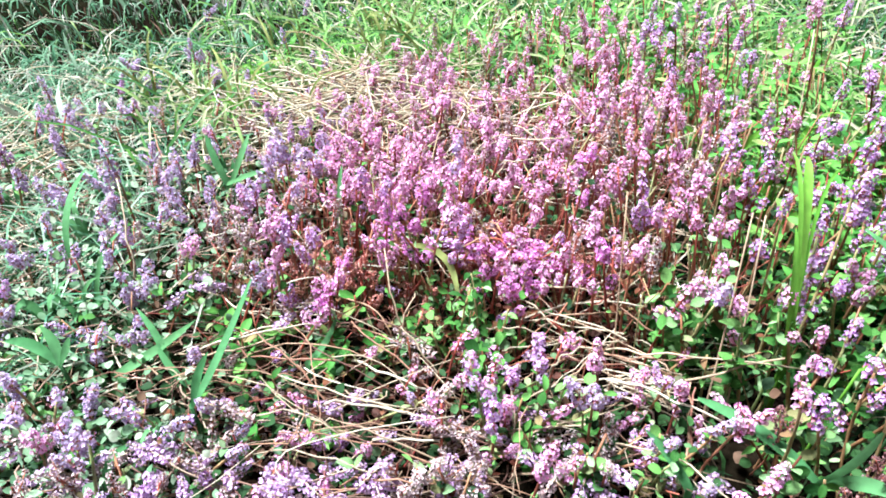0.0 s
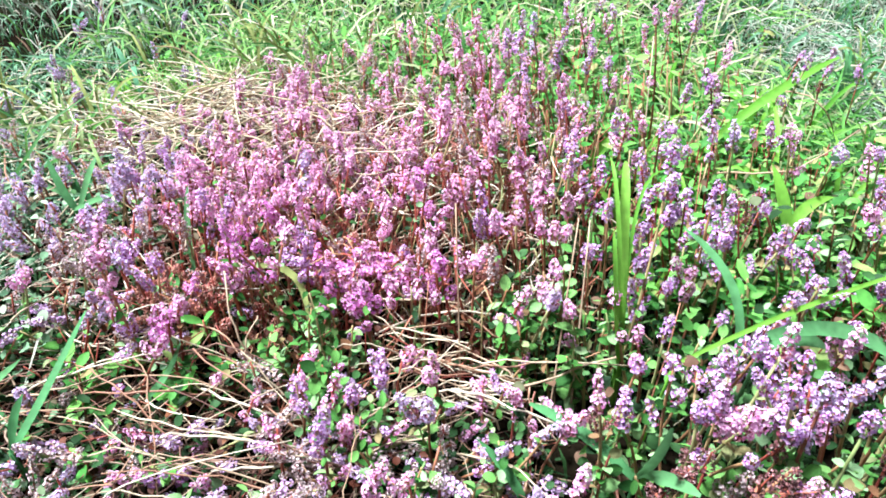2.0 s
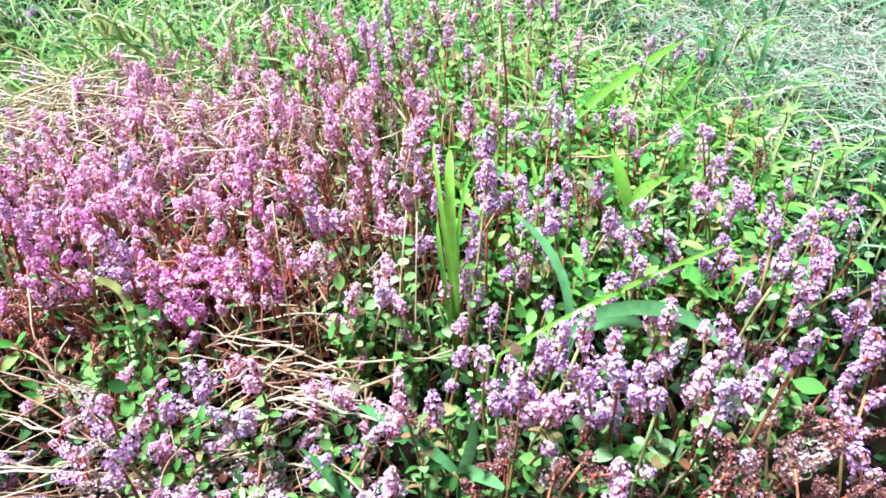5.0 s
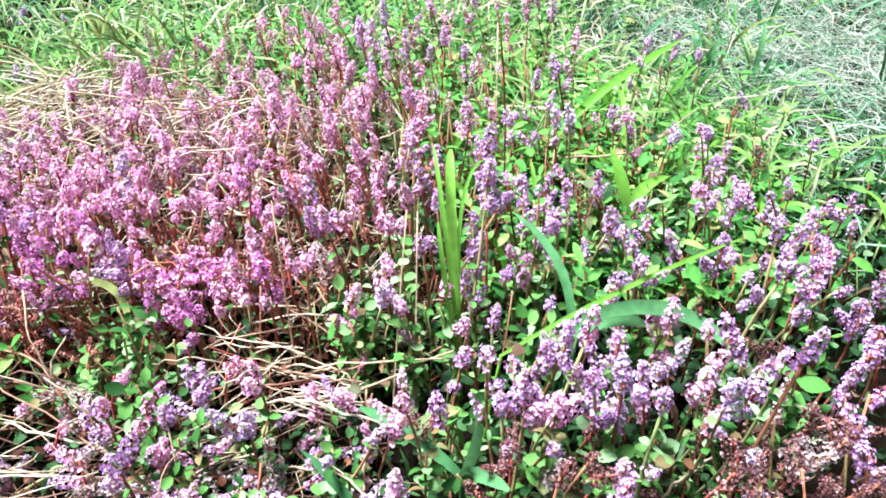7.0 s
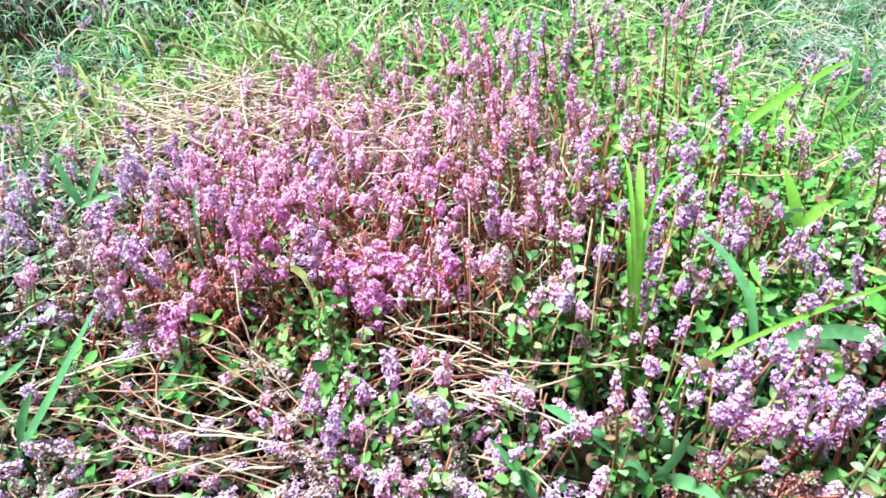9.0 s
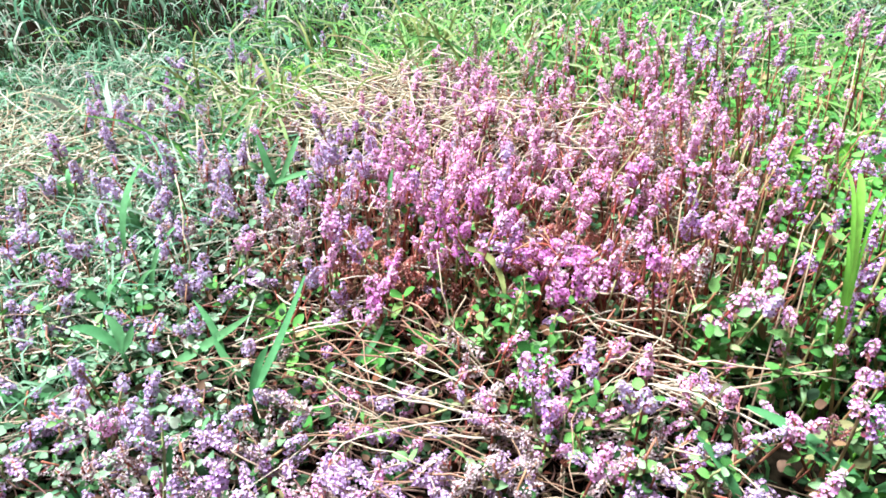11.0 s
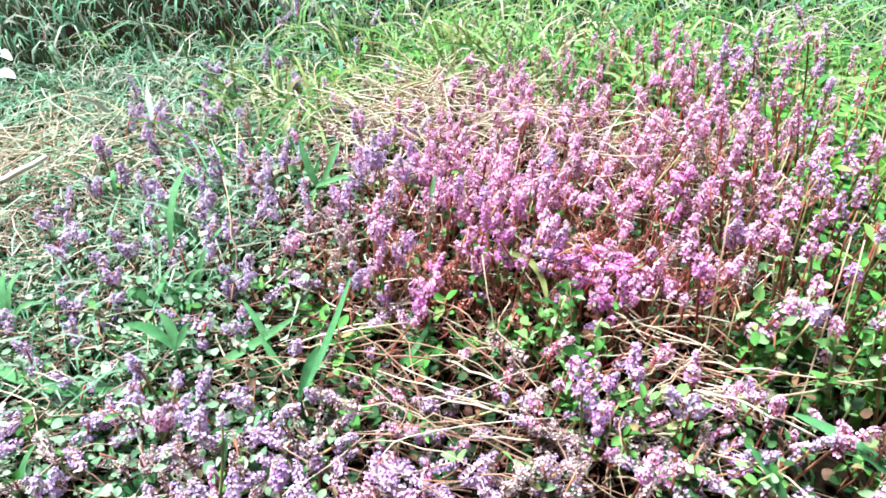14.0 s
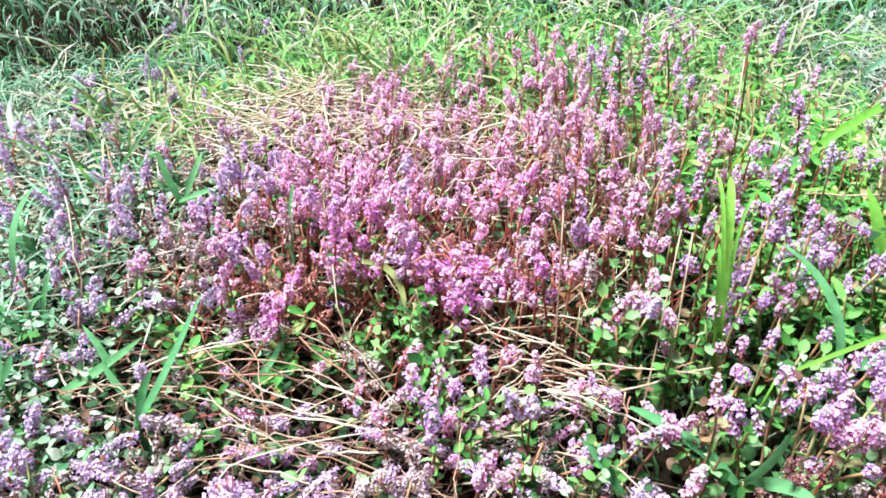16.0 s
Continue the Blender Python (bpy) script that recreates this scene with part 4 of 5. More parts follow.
# thin pale stalks that stand among the flowers, by the lowest and highest point seen
STALKS = [
    ((0.147, 0.470, 0.108), (0.147, 0.505, 0.193)),
    ((0.235, 0.462, 0.117), (0.249, 0.505, 0.173)),
    ((0.250, 0.466, 0.123), (0.257, 0.500, 0.174)),
    ((0.388, 0.740, 0.114), (0.398, 0.800, 0.215)),
]
for low, high in STALKS:
    low, high = Vector(low), Vector(high)
    foot = low - (high - low) * ((low.z + 0.003) / max(0.02, high.z - low.z))
    foot = Vector((low.x + (foot.x - low.x) * 0.5, low.y + (foot.y - low.y) * 0.5, ground_height(low.x, low.y) - 0.003))
    s = Shape()
    s.tube([p - foot for p in curve3(foot, low.lerp(foot, 0.4), high, 7)], 0.0010, 0.0006, 6)
    stalk = new("dry_stalk", s.mesh("dry_stalk", FALLEN))
    stalk.matrix_basis = Matrix.Translation(foot)
    tagged(stalk, "thin pale dry stalk standing upright among the flowers", "stalk", "dry stalks")

# shoots with larger leaves at the near edge
for x, y, top in [
    (0.385, 0.307, 0.105), (0.328, 0.318, 0.120), (0.360, 0.312, 0.100), (0.295, 0.303, 0.100), (0.263, 0.354, 0.100), (0.414, 0.302, 0.100), (0.234, 0.500, 0.130), (0.186, 0.491, 0.115), (0.274, 0.346, 0.100), (0.340, 0.413, 0.120), (0.369, 0.303, 0.110), (0.392, 0.303, 0.110), (0.488, 0.324, 0.120), (0.472, 0.326, 0.120), (0.333, 0.316, 0.100), (0.504, 0.334, 0.140),
]:
    leafy_shoot(x, y, top, rnd.uniform(0.014, 0.018), 0.014)


# more tufts: broad bright blades behind, bluish ones at the trampled edge
rnd.seed(31)
TUFTS = [
    ("bright", 0.50, 0.78, 0.10, 0.10, 13, 0.11), ("bright", 0.68, 0.68, 0.08, 0.10, 9, 0.10), ("olive", 0.05, 1.22, 0.25, 0.06, 12, 0.13), ("blue", 0.85, 0.85, 0.15, 0.15, 10, 0.10),
    ("blue", -0.45, 0.55, 0.12, 0.14, 9, 0.08), ("blue", -0.36, 0.36, 0.08, 0.06, 5, 0.06), ("olive", -0.30, 0.95, 0.2, 0.12, 8, 0.12), ("bright", 0.38, 0.62, 0.08, 0.05, 5, 0.10), ("bright", -0.25, 1.12, 0.1, 0.08, 10, 0.08),
]
for tone, cx, cy, sx, sy, count, tall in TUFTS:
    for k in range(count):
        x, y, blades = rnd.gauss(cx, sx), rnd.gauss(cy, sy), []
        for j in range(rnd.choice((2, 3, 3, 4))):
            a, h = rnd.uniform(0, math.tau), tall * rnd.uniform(0.6, 1.2)
            out = h * rnd.uniform(0.2, 1.0)
            dx, dy = math.cos(a) * out, math.sin(a) * out
            blades.append((rnd.uniform(0.005, 0.010) * (0.6 if cy > 0.9 else 1.0), (x + dx * 0.05, y + dy * 0.05, 0.004), (x + dx * 0.4, y + dy * 0.4, h * 0.75), (x + dx, y + dy, h * rnd.uniform(0.7, 1.05))))
        grass_tuft(tone, blades)


def pale_leaf(width, a, b, c):
    """A broad whitish leaf, curled along its rib."""
    pts = curve3(a, b, c, 8)
    at = pts[0].copy()
    s = Shape()
    s.blade([p - at for p in pts], width, 0.35, 0, lambda u: 0.2 + 0.8 * math.sin(math.pi * min(1.0, 0.15 + 0.85 * u)) ** 0.7)
    ob = new("pale_leaf", s.mesh("pale_leaf", PALE))
    ob.matrix_basis = Matrix.Translation(at)
    return tagged(ob, "broad whitish leaf lying on the grass", "leaf")


pale_leaf(0.020, (-1.083, 1.150, 0.070), (-1.066, 1.150, 0.076), (-1.050, 1.146, 0.070))
pale_leaf(0.018, (-1.046, 1.138, 0.066), (-1.030, 1.132, 0.071), (-1.014, 1.124, 0.062))
pale_leaf(0.020, (-1.012, 1.074, 0.050), (-0.992, 1.074, 0.056), (-0.972, 1.068, 0.050))
pale_leaf(0.012, (-1.140, 1.167, 0.060), (-1.130, 1.167, 0.064), (-1.118, 1.172, 0.060))
pale_leaf(0.016, (-0.570, 0.385, 0.010), (-0.557, 0.395, 0.030), (-0.544, 0.404, 0.050))
pale_leaf(0.012, (-0.567, 0.385, 0.010), (-0.543, 0.386, 0.030), (-0.536, 0.390, 0.030))

# ---- what nobody could count ----
def hump(x, y, cx, cy, sx, sy):
    return math.exp(-((x - cx) / sx) ** 2 - ((y - cy) / sy) ** 2)


CANOPY = [
    (0.060, 0.065, 0.062, 0.074, 0.066, 0.075, 0.131, 0.156, 0.156, 0.150, 0.140), (0.055, 0.060, 0.051, 0.062, 0.035, 0.081, 0.102, 0.149, 0.150, 0.150, 0.140),
    (0.055, 0.060, 0.064, 0.072, 0.083, 0.108, 0.138, 0.151, 0.131, 0.140, 0.130), (0.060, 0.069, 0.093, 0.105, 0.137, 0.146, 0.182, 0.162, 0.140, 0.135, 0.120),
    (0.066, 0.073, 0.080, 0.105, 0.121, 0.135, 0.173, 0.180, 0.150, 0.135, 0.120), (0.070, 0.081, 0.076, 0.088, 0.103, 0.130, 0.166, 0.163, 0.156, 0.145, 0.120),
    (0.075, 0.070, 0.084, 0.077, 0.105, 0.130, 0.160, 0.160, 0.160, 0.140, 0.120)]


def canopy(x, y):
    """How high the flowers stand, by a plan of 16 by 13 cm fields: trampled low in front and to one side."""
    fx, fy = min(9.999, max(0.0, (x + 0.75) / 0.16)), min(5.999, max(0.0, (y - 0.25) / 0.13))
    i, j = int(fx), int(fy)
    u, v = fx - i, fy - j
    return (CANOPY[j][i] * (1 - u) + CANOPY[j][i + 1] * u) * (1 - v) + (CANOPY[j + 1][i] * (1 - u) + CANOPY[j + 1][i + 1] * u) * v


def scatter(count, spots):
    """Places drawn from soft-edged spots of (x, y, spread x, spread y, weight)."""
    picks = rnd.choices(spots, [q[4] for q in spots], k=count)
    for cx, cy, sx, sy, _ in picks:
        yield rnd.gauss(cx, sx), rnd.gauss(cy, sy)


class Heap:
    """Many copies of small templates joined into one mesh."""

    def __init__(self):
        self.v, self.f, self.s, self.k = [], [], [], 0

    def put(self, shape, m):
        v = np.array([tuple(p) for p in shape.v]) if not hasattr(shape, "arr") else shape.arr
        shape.arr = v
        a = np.array(m)
        self.v.append(v @ a[:3, :3].T + a[:3, 3])
        k = self.k
        self.f.extend(tuple(i + k for i in face) for face in shape.f)
        self.s.extend(shape.s)
        self.k += len(v)

    def mesh(self, name, *mats):
        out = Shape()
        out.v, out.f, out.s = np.concatenate(self.v).tolist(), self.f, self.s
        return out.mesh(name, *mats)


def spread(count, spots, height=1.0):
    """Heads of flowers drawn from soft-edged spots, a little under the canopy."""
    return [(x, y, max(0.02, canopy(x, y) * height * rnd.uniform(0.7, 1.05))) for x, y in scatter(count, spots)]


def thicket(name, label, places, petal, calyx, seed):
    """Flowering stems past counting: stem, leaves and spikes of many plants."""
    rnd.seed(seed)
    dry = petal in (WITHERED, SPENT, SALMON)
    spikes = [spike_shape(l_, r_, int(l_ / 0.0030), 6, 0.12, dry, True) for l_, r_ in ((0.020, 0.0048), (0.025, 0.0044), (0.015, 0.0051), (0.022, 0.0043), (0.028, 0.0042))]
    leaves = [leaf_shape(1.0, w, c, 3) for w, c in ((0.8, 0.2), (0.9, -0.3), (0.75, -0.1))]
    heap = Heap()
    for x, y, top in places:
        g = Vector((x - rnd.gauss(-0.35 * (x - 0.1), 0.17) * top, y - rnd.gauss(0, 0.15) * top, ground_height(x, y) - 0.003))
        tip = Vector((x, y, top))
        path = curve3(g, g.lerp(tip, 0.5) + Vector((rnd.gauss(0, 0.005), rnd.gauss(0, 0.005), 0)), tip, 4)
        s = Shape()
        s.tube(path, 0.0014, 0.0009, 4, 2)
        heap.put(s, Matrix.Identity(4))
        for k in range(rnd.choice((1, 2, 3, 3))):
            a = rnd.uniform(0, math.tau)
            d = Vector((math.cos(a), math.sin(a), rnd.uniform(0.7, 2.0))) if k else tip - path[-2] + Vector((rnd.gauss(0, 0.01), rnd.gauss(0, 0.01), 0))
            at = tip - (tip - g).normalized() * (0.010 + 0.013 * k)
            heap.put(rnd.choice(spikes), Matrix.Translation(at) @ spin(d, a) @ Matrix.Scale(rnd.uniform(0.68, 1.06), 4))
        for k in range(rnd.choice((2, 3, 4))):
            u = rnd.uniform(0.2, 0.8)
            heap.put(rnd.choice(leaves), Matrix.Translation(g.lerp(tip, u)) @ Matrix.Rotation(rnd.uniform(0, 6.3), 4, "Z") @ Matrix.Rotation(rnd.uniform(-0.7, 0.3), 4, "Y") @ Matrix.Scale(rnd.uniform(0.007, 0.011), 4))
    return tagged(new(name, heap.mesh(name, petal, calyx, STEM_MANY, LEAF_SHADED)), label, "flowers", "", "stuff")


MORE_FRESH_A = [
    (0.469, 0.251, 0.161), (0.334, 0.261, 0.150), (-0.422, 0.265, 0.058), (-0.236, 0.276, 0.080), (-0.289, 0.277, 0.067), (-0.448, 0.278, 0.059), (-0.220, 0.281, 0.081), (0.480, 0.281, 0.159),
    (0.500, 0.287, 0.158), (-0.181, 0.291, 0.073), (0.435, 0.303, 0.157), (0.502, 0.304, 0.158), (-0.446, 0.306, 0.049), (-0.126, 0.309, 0.048), (0.524, 0.315, 0.157), (-0.101, 0.317, 0.040),
    (0.359, 0.333, 0.156), (-0.089, 0.333, 0.034), (0.550, 0.334, 0.153), (0.100, 0.341, 0.073), (-0.128, 0.344, 0.041), (0.225, 0.353, 0.114), (0.366, 0.354, 0.153), (0.298, 0.357, 0.150),
    (0.349, 0.360, 0.153), (-0.304, 0.361, 0.066), (-0.342, 0.364, 0.064), (0.562, 0.364, 0.150), (-0.060, 0.372, 0.035), (-0.137, 0.373, 0.036),
]
MORE_FRESH_B = [
    (-0.172, 0.375, 0.044), (0.339, 0.376, 0.149), (-0.251, 0.381, 0.058), (0.052, 0.382, 0.081), (0.355, 0.385, 0.148), (0.562, 0.386, 0.147), (0.001, 0.387, 0.072), (-0.212, 0.387, 0.048),
    (0.603, 0.393, 0.146), (0.535, 0.396, 0.148), (-0.299, 0.397, 0.063), (0.188, 0.398, 0.086), (0.434, 0.400, 0.144), (0.560, 0.408, 0.145), (-0.148, 0.410, 0.034), (-0.123, 0.417, 0.036),
    (0.163, 0.417, 0.083), (0.042, 0.418, 0.084), (0.577, 0.423, 0.142), (-0.027, 0.426, 0.059), (0.400, 0.427, 0.141), (0.100, 0.440, 0.093), (-0.534, 0.449, 0.051), (0.015, 0.449, 0.085),
    (0.588, 0.452, 0.141), (-0.231, 0.453, 0.050), (0.626, 0.455, 0.146), (-0.328, 0.465, 0.059), (-0.555, 0.470, 0.052), (0.620, 0.483, 0.146),
]
MORE_FRESH_C = [
    (0.476, 0.484, 0.132), (-0.298, 0.484, 0.060), (0.116, 0.488, 0.117), (-0.491, 0.492, 0.048), (0.433, 0.492, 0.138), (0.655, 0.492, 0.147), (0.259, 0.495, 0.141), (0.426, 0.508, 0.139),
    (-0.126, 0.513, 0.082), (0.470, 0.516, 0.127), (0.611, 0.516, 0.143), (0.375, 0.517, 0.151), (0.106, 0.519, 0.123), (0.320, 0.522, 0.157), (0.561, 0.522, 0.135), (0.147, 0.523, 0.135),
    (0.354, 0.531, 0.154), (0.572, 0.534, 0.135), (-0.194, 0.535, 0.088), (0.038, 0.540, 0.111), (0.199, 0.545, 0.148), (-0.482, 0.545, 0.062), (0.478, 0.549, 0.123), (0.406, 0.550, 0.145),
    (-0.499, 0.551, 0.064), (-0.537, 0.552, 0.060), (0.137, 0.554, 0.144), (-0.392, 0.556, 0.086), (-0.353, 0.558, 0.087), (0.206, 0.559, 0.157),
]
MORE_FRESH_D = [
    (0.332, 0.561, 0.160), (0.388, 0.561, 0.151), (0.349, 0.563, 0.158), (-0.163, 0.563, 0.099), (-0.074, 0.567, 0.118), (0.145, 0.574, 0.157), (-0.554, 0.574, 0.067), (0.565, 0.576, 0.137),
    (0.441, 0.577, 0.135), (0.272, 0.579, 0.164), (0.288, 0.579, 0.164), (0.407, 0.583, 0.148), (0.016, 0.583, 0.127), (-0.531, 0.585, 0.070), (0.090, 0.586, 0.135), (0.156, 0.589, 0.165),
    (-0.186, 0.592, 0.106), (0.113, 0.594, 0.152), (0.691, 0.596, 0.146), (0.331, 0.598, 0.163), (0.184, 0.599, 0.170), (-0.584, 0.600, 0.072), (-0.001, 0.601, 0.136), (0.055, 0.603, 0.138),
    (-0.048, 0.608, 0.135), (0.174, 0.612, 0.175), (0.109, 0.614, 0.155), (-0.021, 0.615, 0.139), (-0.109, 0.617, 0.132), (-0.464, 0.619, 0.084),
]
MORE_FRESH_E = [
    (0.079, 0.620, 0.144), (0.096, 0.623, 0.147), (0.136, 0.624, 0.170), (-0.259, 0.624, 0.103), (0.271, 0.624, 0.172), (-0.171, 0.625, 0.122), (-0.212, 0.625, 0.113), (-0.045, 0.627, 0.139),
    (0.017, 0.627, 0.143), (-0.085, 0.632, 0.139), (-0.013, 0.640, 0.145), (0.102, 0.642, 0.155), (0.143, 0.645, 0.178), (-0.170, 0.650, 0.130), (0.275, 0.651, 0.174), (-0.043, 0.651, 0.145),
    (0.516, 0.656, 0.142), (0.223, 0.658, 0.185), (-0.063, 0.663, 0.145), (0.162, 0.667, 0.187), (0.434, 0.675, 0.159), (-0.605, 0.678, 0.062), (-0.164, 0.682, 0.133), (-0.341, 0.684, 0.100),
    (0.488, 0.685, 0.150), (0.505, 0.686, 0.149), (-0.219, 0.689, 0.117), (-0.488, 0.693, 0.078), (-0.424, 0.696, 0.088), (-0.575, 0.700, 0.068),
]
MORE_FRESH_F = [
    (0.089, 0.703, 0.144), (0.188, 0.709, 0.187), (0.281, 0.712, 0.170), (0.120, 0.723, 0.161), (0.233, 0.729, 0.177), (-0.352, 0.732, 0.088), (0.047, 0.738, 0.139), (-0.111, 0.745, 0.125),
    (0.143, 0.754, 0.164), (-0.401, 0.755, 0.081), (0.247, 0.782, 0.173), (0.003, 0.782, 0.134), (-0.089, 0.798, 0.117), (-0.150, 0.808, 0.101), (0.249, 0.808, 0.172), (0.175, 0.815, 0.159),
    (-0.566, 0.817, 0.077), (-0.060, 0.817, 0.125), (0.126, 0.826, 0.145), (0.081, 0.833, 0.116), (0.692, 0.833, 0.145), (0.059, 0.837, 0.121), (-0.127, 0.841, 0.094), (0.034, 0.842, 0.126),
    (-0.187, 0.846, 0.098), (0.297, 0.847, 0.180), (-0.165, 0.863, 0.090), (-0.085, 0.868, 0.111), (-0.579, 0.873, 0.081), (0.127, 0.875, 0.146),
]
MORE_FRESH_G = [
    (0.351, 0.878, 0.171), (0.217, 0.879, 0.164), (0.636, 0.881, 0.153), (-0.016, 0.884, 0.130), (0.080, 0.889, 0.114), (-0.630, 0.891, 0.081), (0.691, 0.898, 0.152), (0.188, 0.900, 0.157),
    (0.260, 0.906, 0.178), (0.096, 0.908, 0.124), (0.205, 0.922, 0.164), (-0.505, 0.927, 0.074), (0.323, 0.932, 0.179), (-0.019, 0.944, 0.116), (-0.239, 0.951, 0.083), (-0.323, 0.955, 0.078),
    (-0.329, 0.982, 0.077), (0.066, 0.985, 0.098), (-0.412, 1.032, 0.082), (-0.157, 1.033, 0.083), (-0.366, 1.045, 0.078), (-0.030, 1.051, 0.106), (-0.243, 1.086, 0.074), (0.439, 1.086, 0.151),
    (0.294, 1.103, 0.150), (-0.269, 1.113, 0.075), (0.374, 1.141, 0.149), (-0.069, 1.159, 0.077), (0.067, 1.179, 0.084), (-0.515, 1.181, 0.075),
]
MORE_FRESH_H = [
    (-0.340, 1.193, 0.075), (0.436, 1.201, 0.150), (-0.093, 1.253, 0.074), (-0.218, 1.282, 0.074), (-0.259, 1.349, 0.075), (-0.547, 1.381, 0.075), (-0.348, 1.393, 0.075), (-0.551, 1.490, 0.074),
]
MORE_FRESH = MORE_FRESH_A + MORE_FRESH_B + MORE_FRESH_C + MORE_FRESH_D + MORE_FRESH_E + MORE_FRESH_F + MORE_FRESH_G + MORE_FRESH_H
MORE_WITHERED_A = [
    (0.460, 0.232, 0.162), (0.431, 0.237, 0.162), (0.404, 0.248, 0.157), (0.427, 0.249, 0.159), (0.391, 0.254, 0.157), (0.463, 0.260, 0.160), (0.401, 0.272, 0.158), (0.301, 0.274, 0.152),
    (0.456, 0.280, 0.160), (0.323, 0.281, 0.153), (-0.406, 0.287, 0.050), (0.277, 0.288, 0.149), (-0.329, 0.305, 0.060), (-0.378, 0.316, 0.051), (-0.284, 0.317, 0.067), (-0.022, 0.325, 0.053),
    (0.026, 0.326, 0.075), (0.002, 0.332, 0.070), (-0.242, 0.333, 0.067), (-0.014, 0.336, 0.061), (0.030, 0.340, 0.076), (0.124, 0.340, 0.071), (-0.493, 0.341, 0.061), (0.230, 0.344, 0.120),
    (-0.031, 0.347, 0.048), (0.125, 0.363, 0.072), (0.130, 0.380, 0.074), (0.446, 0.385, 0.147), (-0.127, 0.397, 0.034), (-0.174, 0.399, 0.040),
]
MORE_WITHERED_B = [
    (-0.024, 0.441, 0.067), (-0.034, 0.460, 0.068), (-0.210, 0.464, 0.052), (0.180, 0.503, 0.131), (0.117, 0.531, 0.132), (0.059, 0.535, 0.113), (-0.214, 0.544, 0.091), (-0.192, 0.553, 0.096),
    (-0.231, 0.561, 0.095), (0.417, 0.563, 0.142), (0.443, 0.580, 0.135), (0.616, 0.582, 0.147), (-0.119, 0.600, 0.121), (-0.152, 0.616, 0.123), (0.088, 0.683, 0.146), (0.162, 0.687, 0.187),
    (0.665, 0.700, 0.136), (0.062, 0.718, 0.142), (0.613, 0.791, 0.151), (0.055, 0.800, 0.126), (-0.486, 0.840, 0.078), (0.104, 0.841, 0.139), (-0.435, 0.869, 0.075), (-0.109, 0.869, 0.099),
    (0.050, 0.872, 0.120), (-0.056, 1.004, 0.105), (-0.083, 1.007, 0.103), (-0.294, 1.033, 0.075), (-0.446, 1.101, 0.085), (-0.069, 1.193, 0.075),
]
MORE_WITHERED = MORE_WITHERED_A + MORE_WITHERED_B

rnd.seed(21)
MIDDLE = [(0.05, 0.63, 0.10, 0.06, 8), (0.15, 0.80, 0.13, 0.08, 6), (-0.10, 0.62, 0.08, 0.06, 4), (0.25, 0.95, 0.12, 0.08, 4), (0.10, 1.05, 0.2, 0.06, 3), (-0.08, 0.84, 0.10, 0.07, 5)]
EDGE = [(0.36, 0.34, 0.08, 0.04, 5), (0.50, 0.40, 0.07, 0.06, 4), (0.40, 0.60, 0.10, 0.10, 3), (0.50, 0.85, 0.10, 0.12, 2), (0.62, 0.50, 0.06, 0.08, 2)]
ASIDE = [(-0.36, 0.42, 0.10, 0.10, 4), (-0.48, 0.62, 0.10, 0.10, 5), (-0.32, 0.74, 0.10, 0.08, 4), (-0.52, 0.92, 0.10, 0.10, 3), (-0.42, 0.33, 0.09, 0.05, 3), (-0.20, 0.32, 0.09, 0.03, 1.5)]
inner = [p for p in MORE_FRESH if -0.16 <= p[0] <= 0.24]
# thickets wear petal copies by place, which paints in the lens's colour cast
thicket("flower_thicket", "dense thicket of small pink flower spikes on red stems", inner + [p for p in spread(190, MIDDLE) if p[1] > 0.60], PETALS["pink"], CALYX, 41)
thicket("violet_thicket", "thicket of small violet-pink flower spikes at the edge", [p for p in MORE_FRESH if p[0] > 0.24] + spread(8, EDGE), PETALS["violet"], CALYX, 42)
thicket("pale_thicket", "low loose thicket of pale lilac flower spikes", [p for p in MORE_FRESH if p[0] < -0.16] + spread(60, ASIDE), PETALS["lilac"], FADED, 43)
thicket("withered_thicket", "thicket of withered pale pinkish flower spikes", [p for p in MORE_WITHERED if p[0] <= 0.2] + spread(170, [
    (0.05, 0.74, 0.12, 0.07, 8), (0.20, 0.72, 0.08, 0.06, 3), (-0.22, 0.31, 0.09, 0.04, 1.5), (-0.05, 1.0, 0.12, 0.08, 5), (-0.14, 0.31, 0.08, 0.03, 2), (-0.22, 0.66, 0.1, 0.06, 3), (-0.28, 0.85, 0.1, 0.1, 3)], 0.92), WITHERED, WITHERED, 22)
thicket("spent_thicket", "thicket of spent dark reddish-brown flower spikes", [p for p in MORE_WITHERED if p[0] > 0.2] + spread(24, [(0.46, 0.28, 0.08, 0.03, 6), (0.30, 0.28, 0.06, 0.02, 2), (0.50, 0.36, 0.05, 0.03, 1)], 0.8), SPENT, SPENT, 27)
thicket("faded_red_thicket", "thicket of low flower spikes faded to salmon red", spread(95, [(-0.02, 0.56, 0.07, 0.02, 4), (-0.12, 0.57, 0.06, 0.02, 3), (0.15, 0.55, 0.03, 0.02, 2), (0.06, 0.66, 0.10, 0.07, 5), (0.2, 0.66, 0.08, 0.06, 2)], 0.75), SALMON, SALMON, 35)

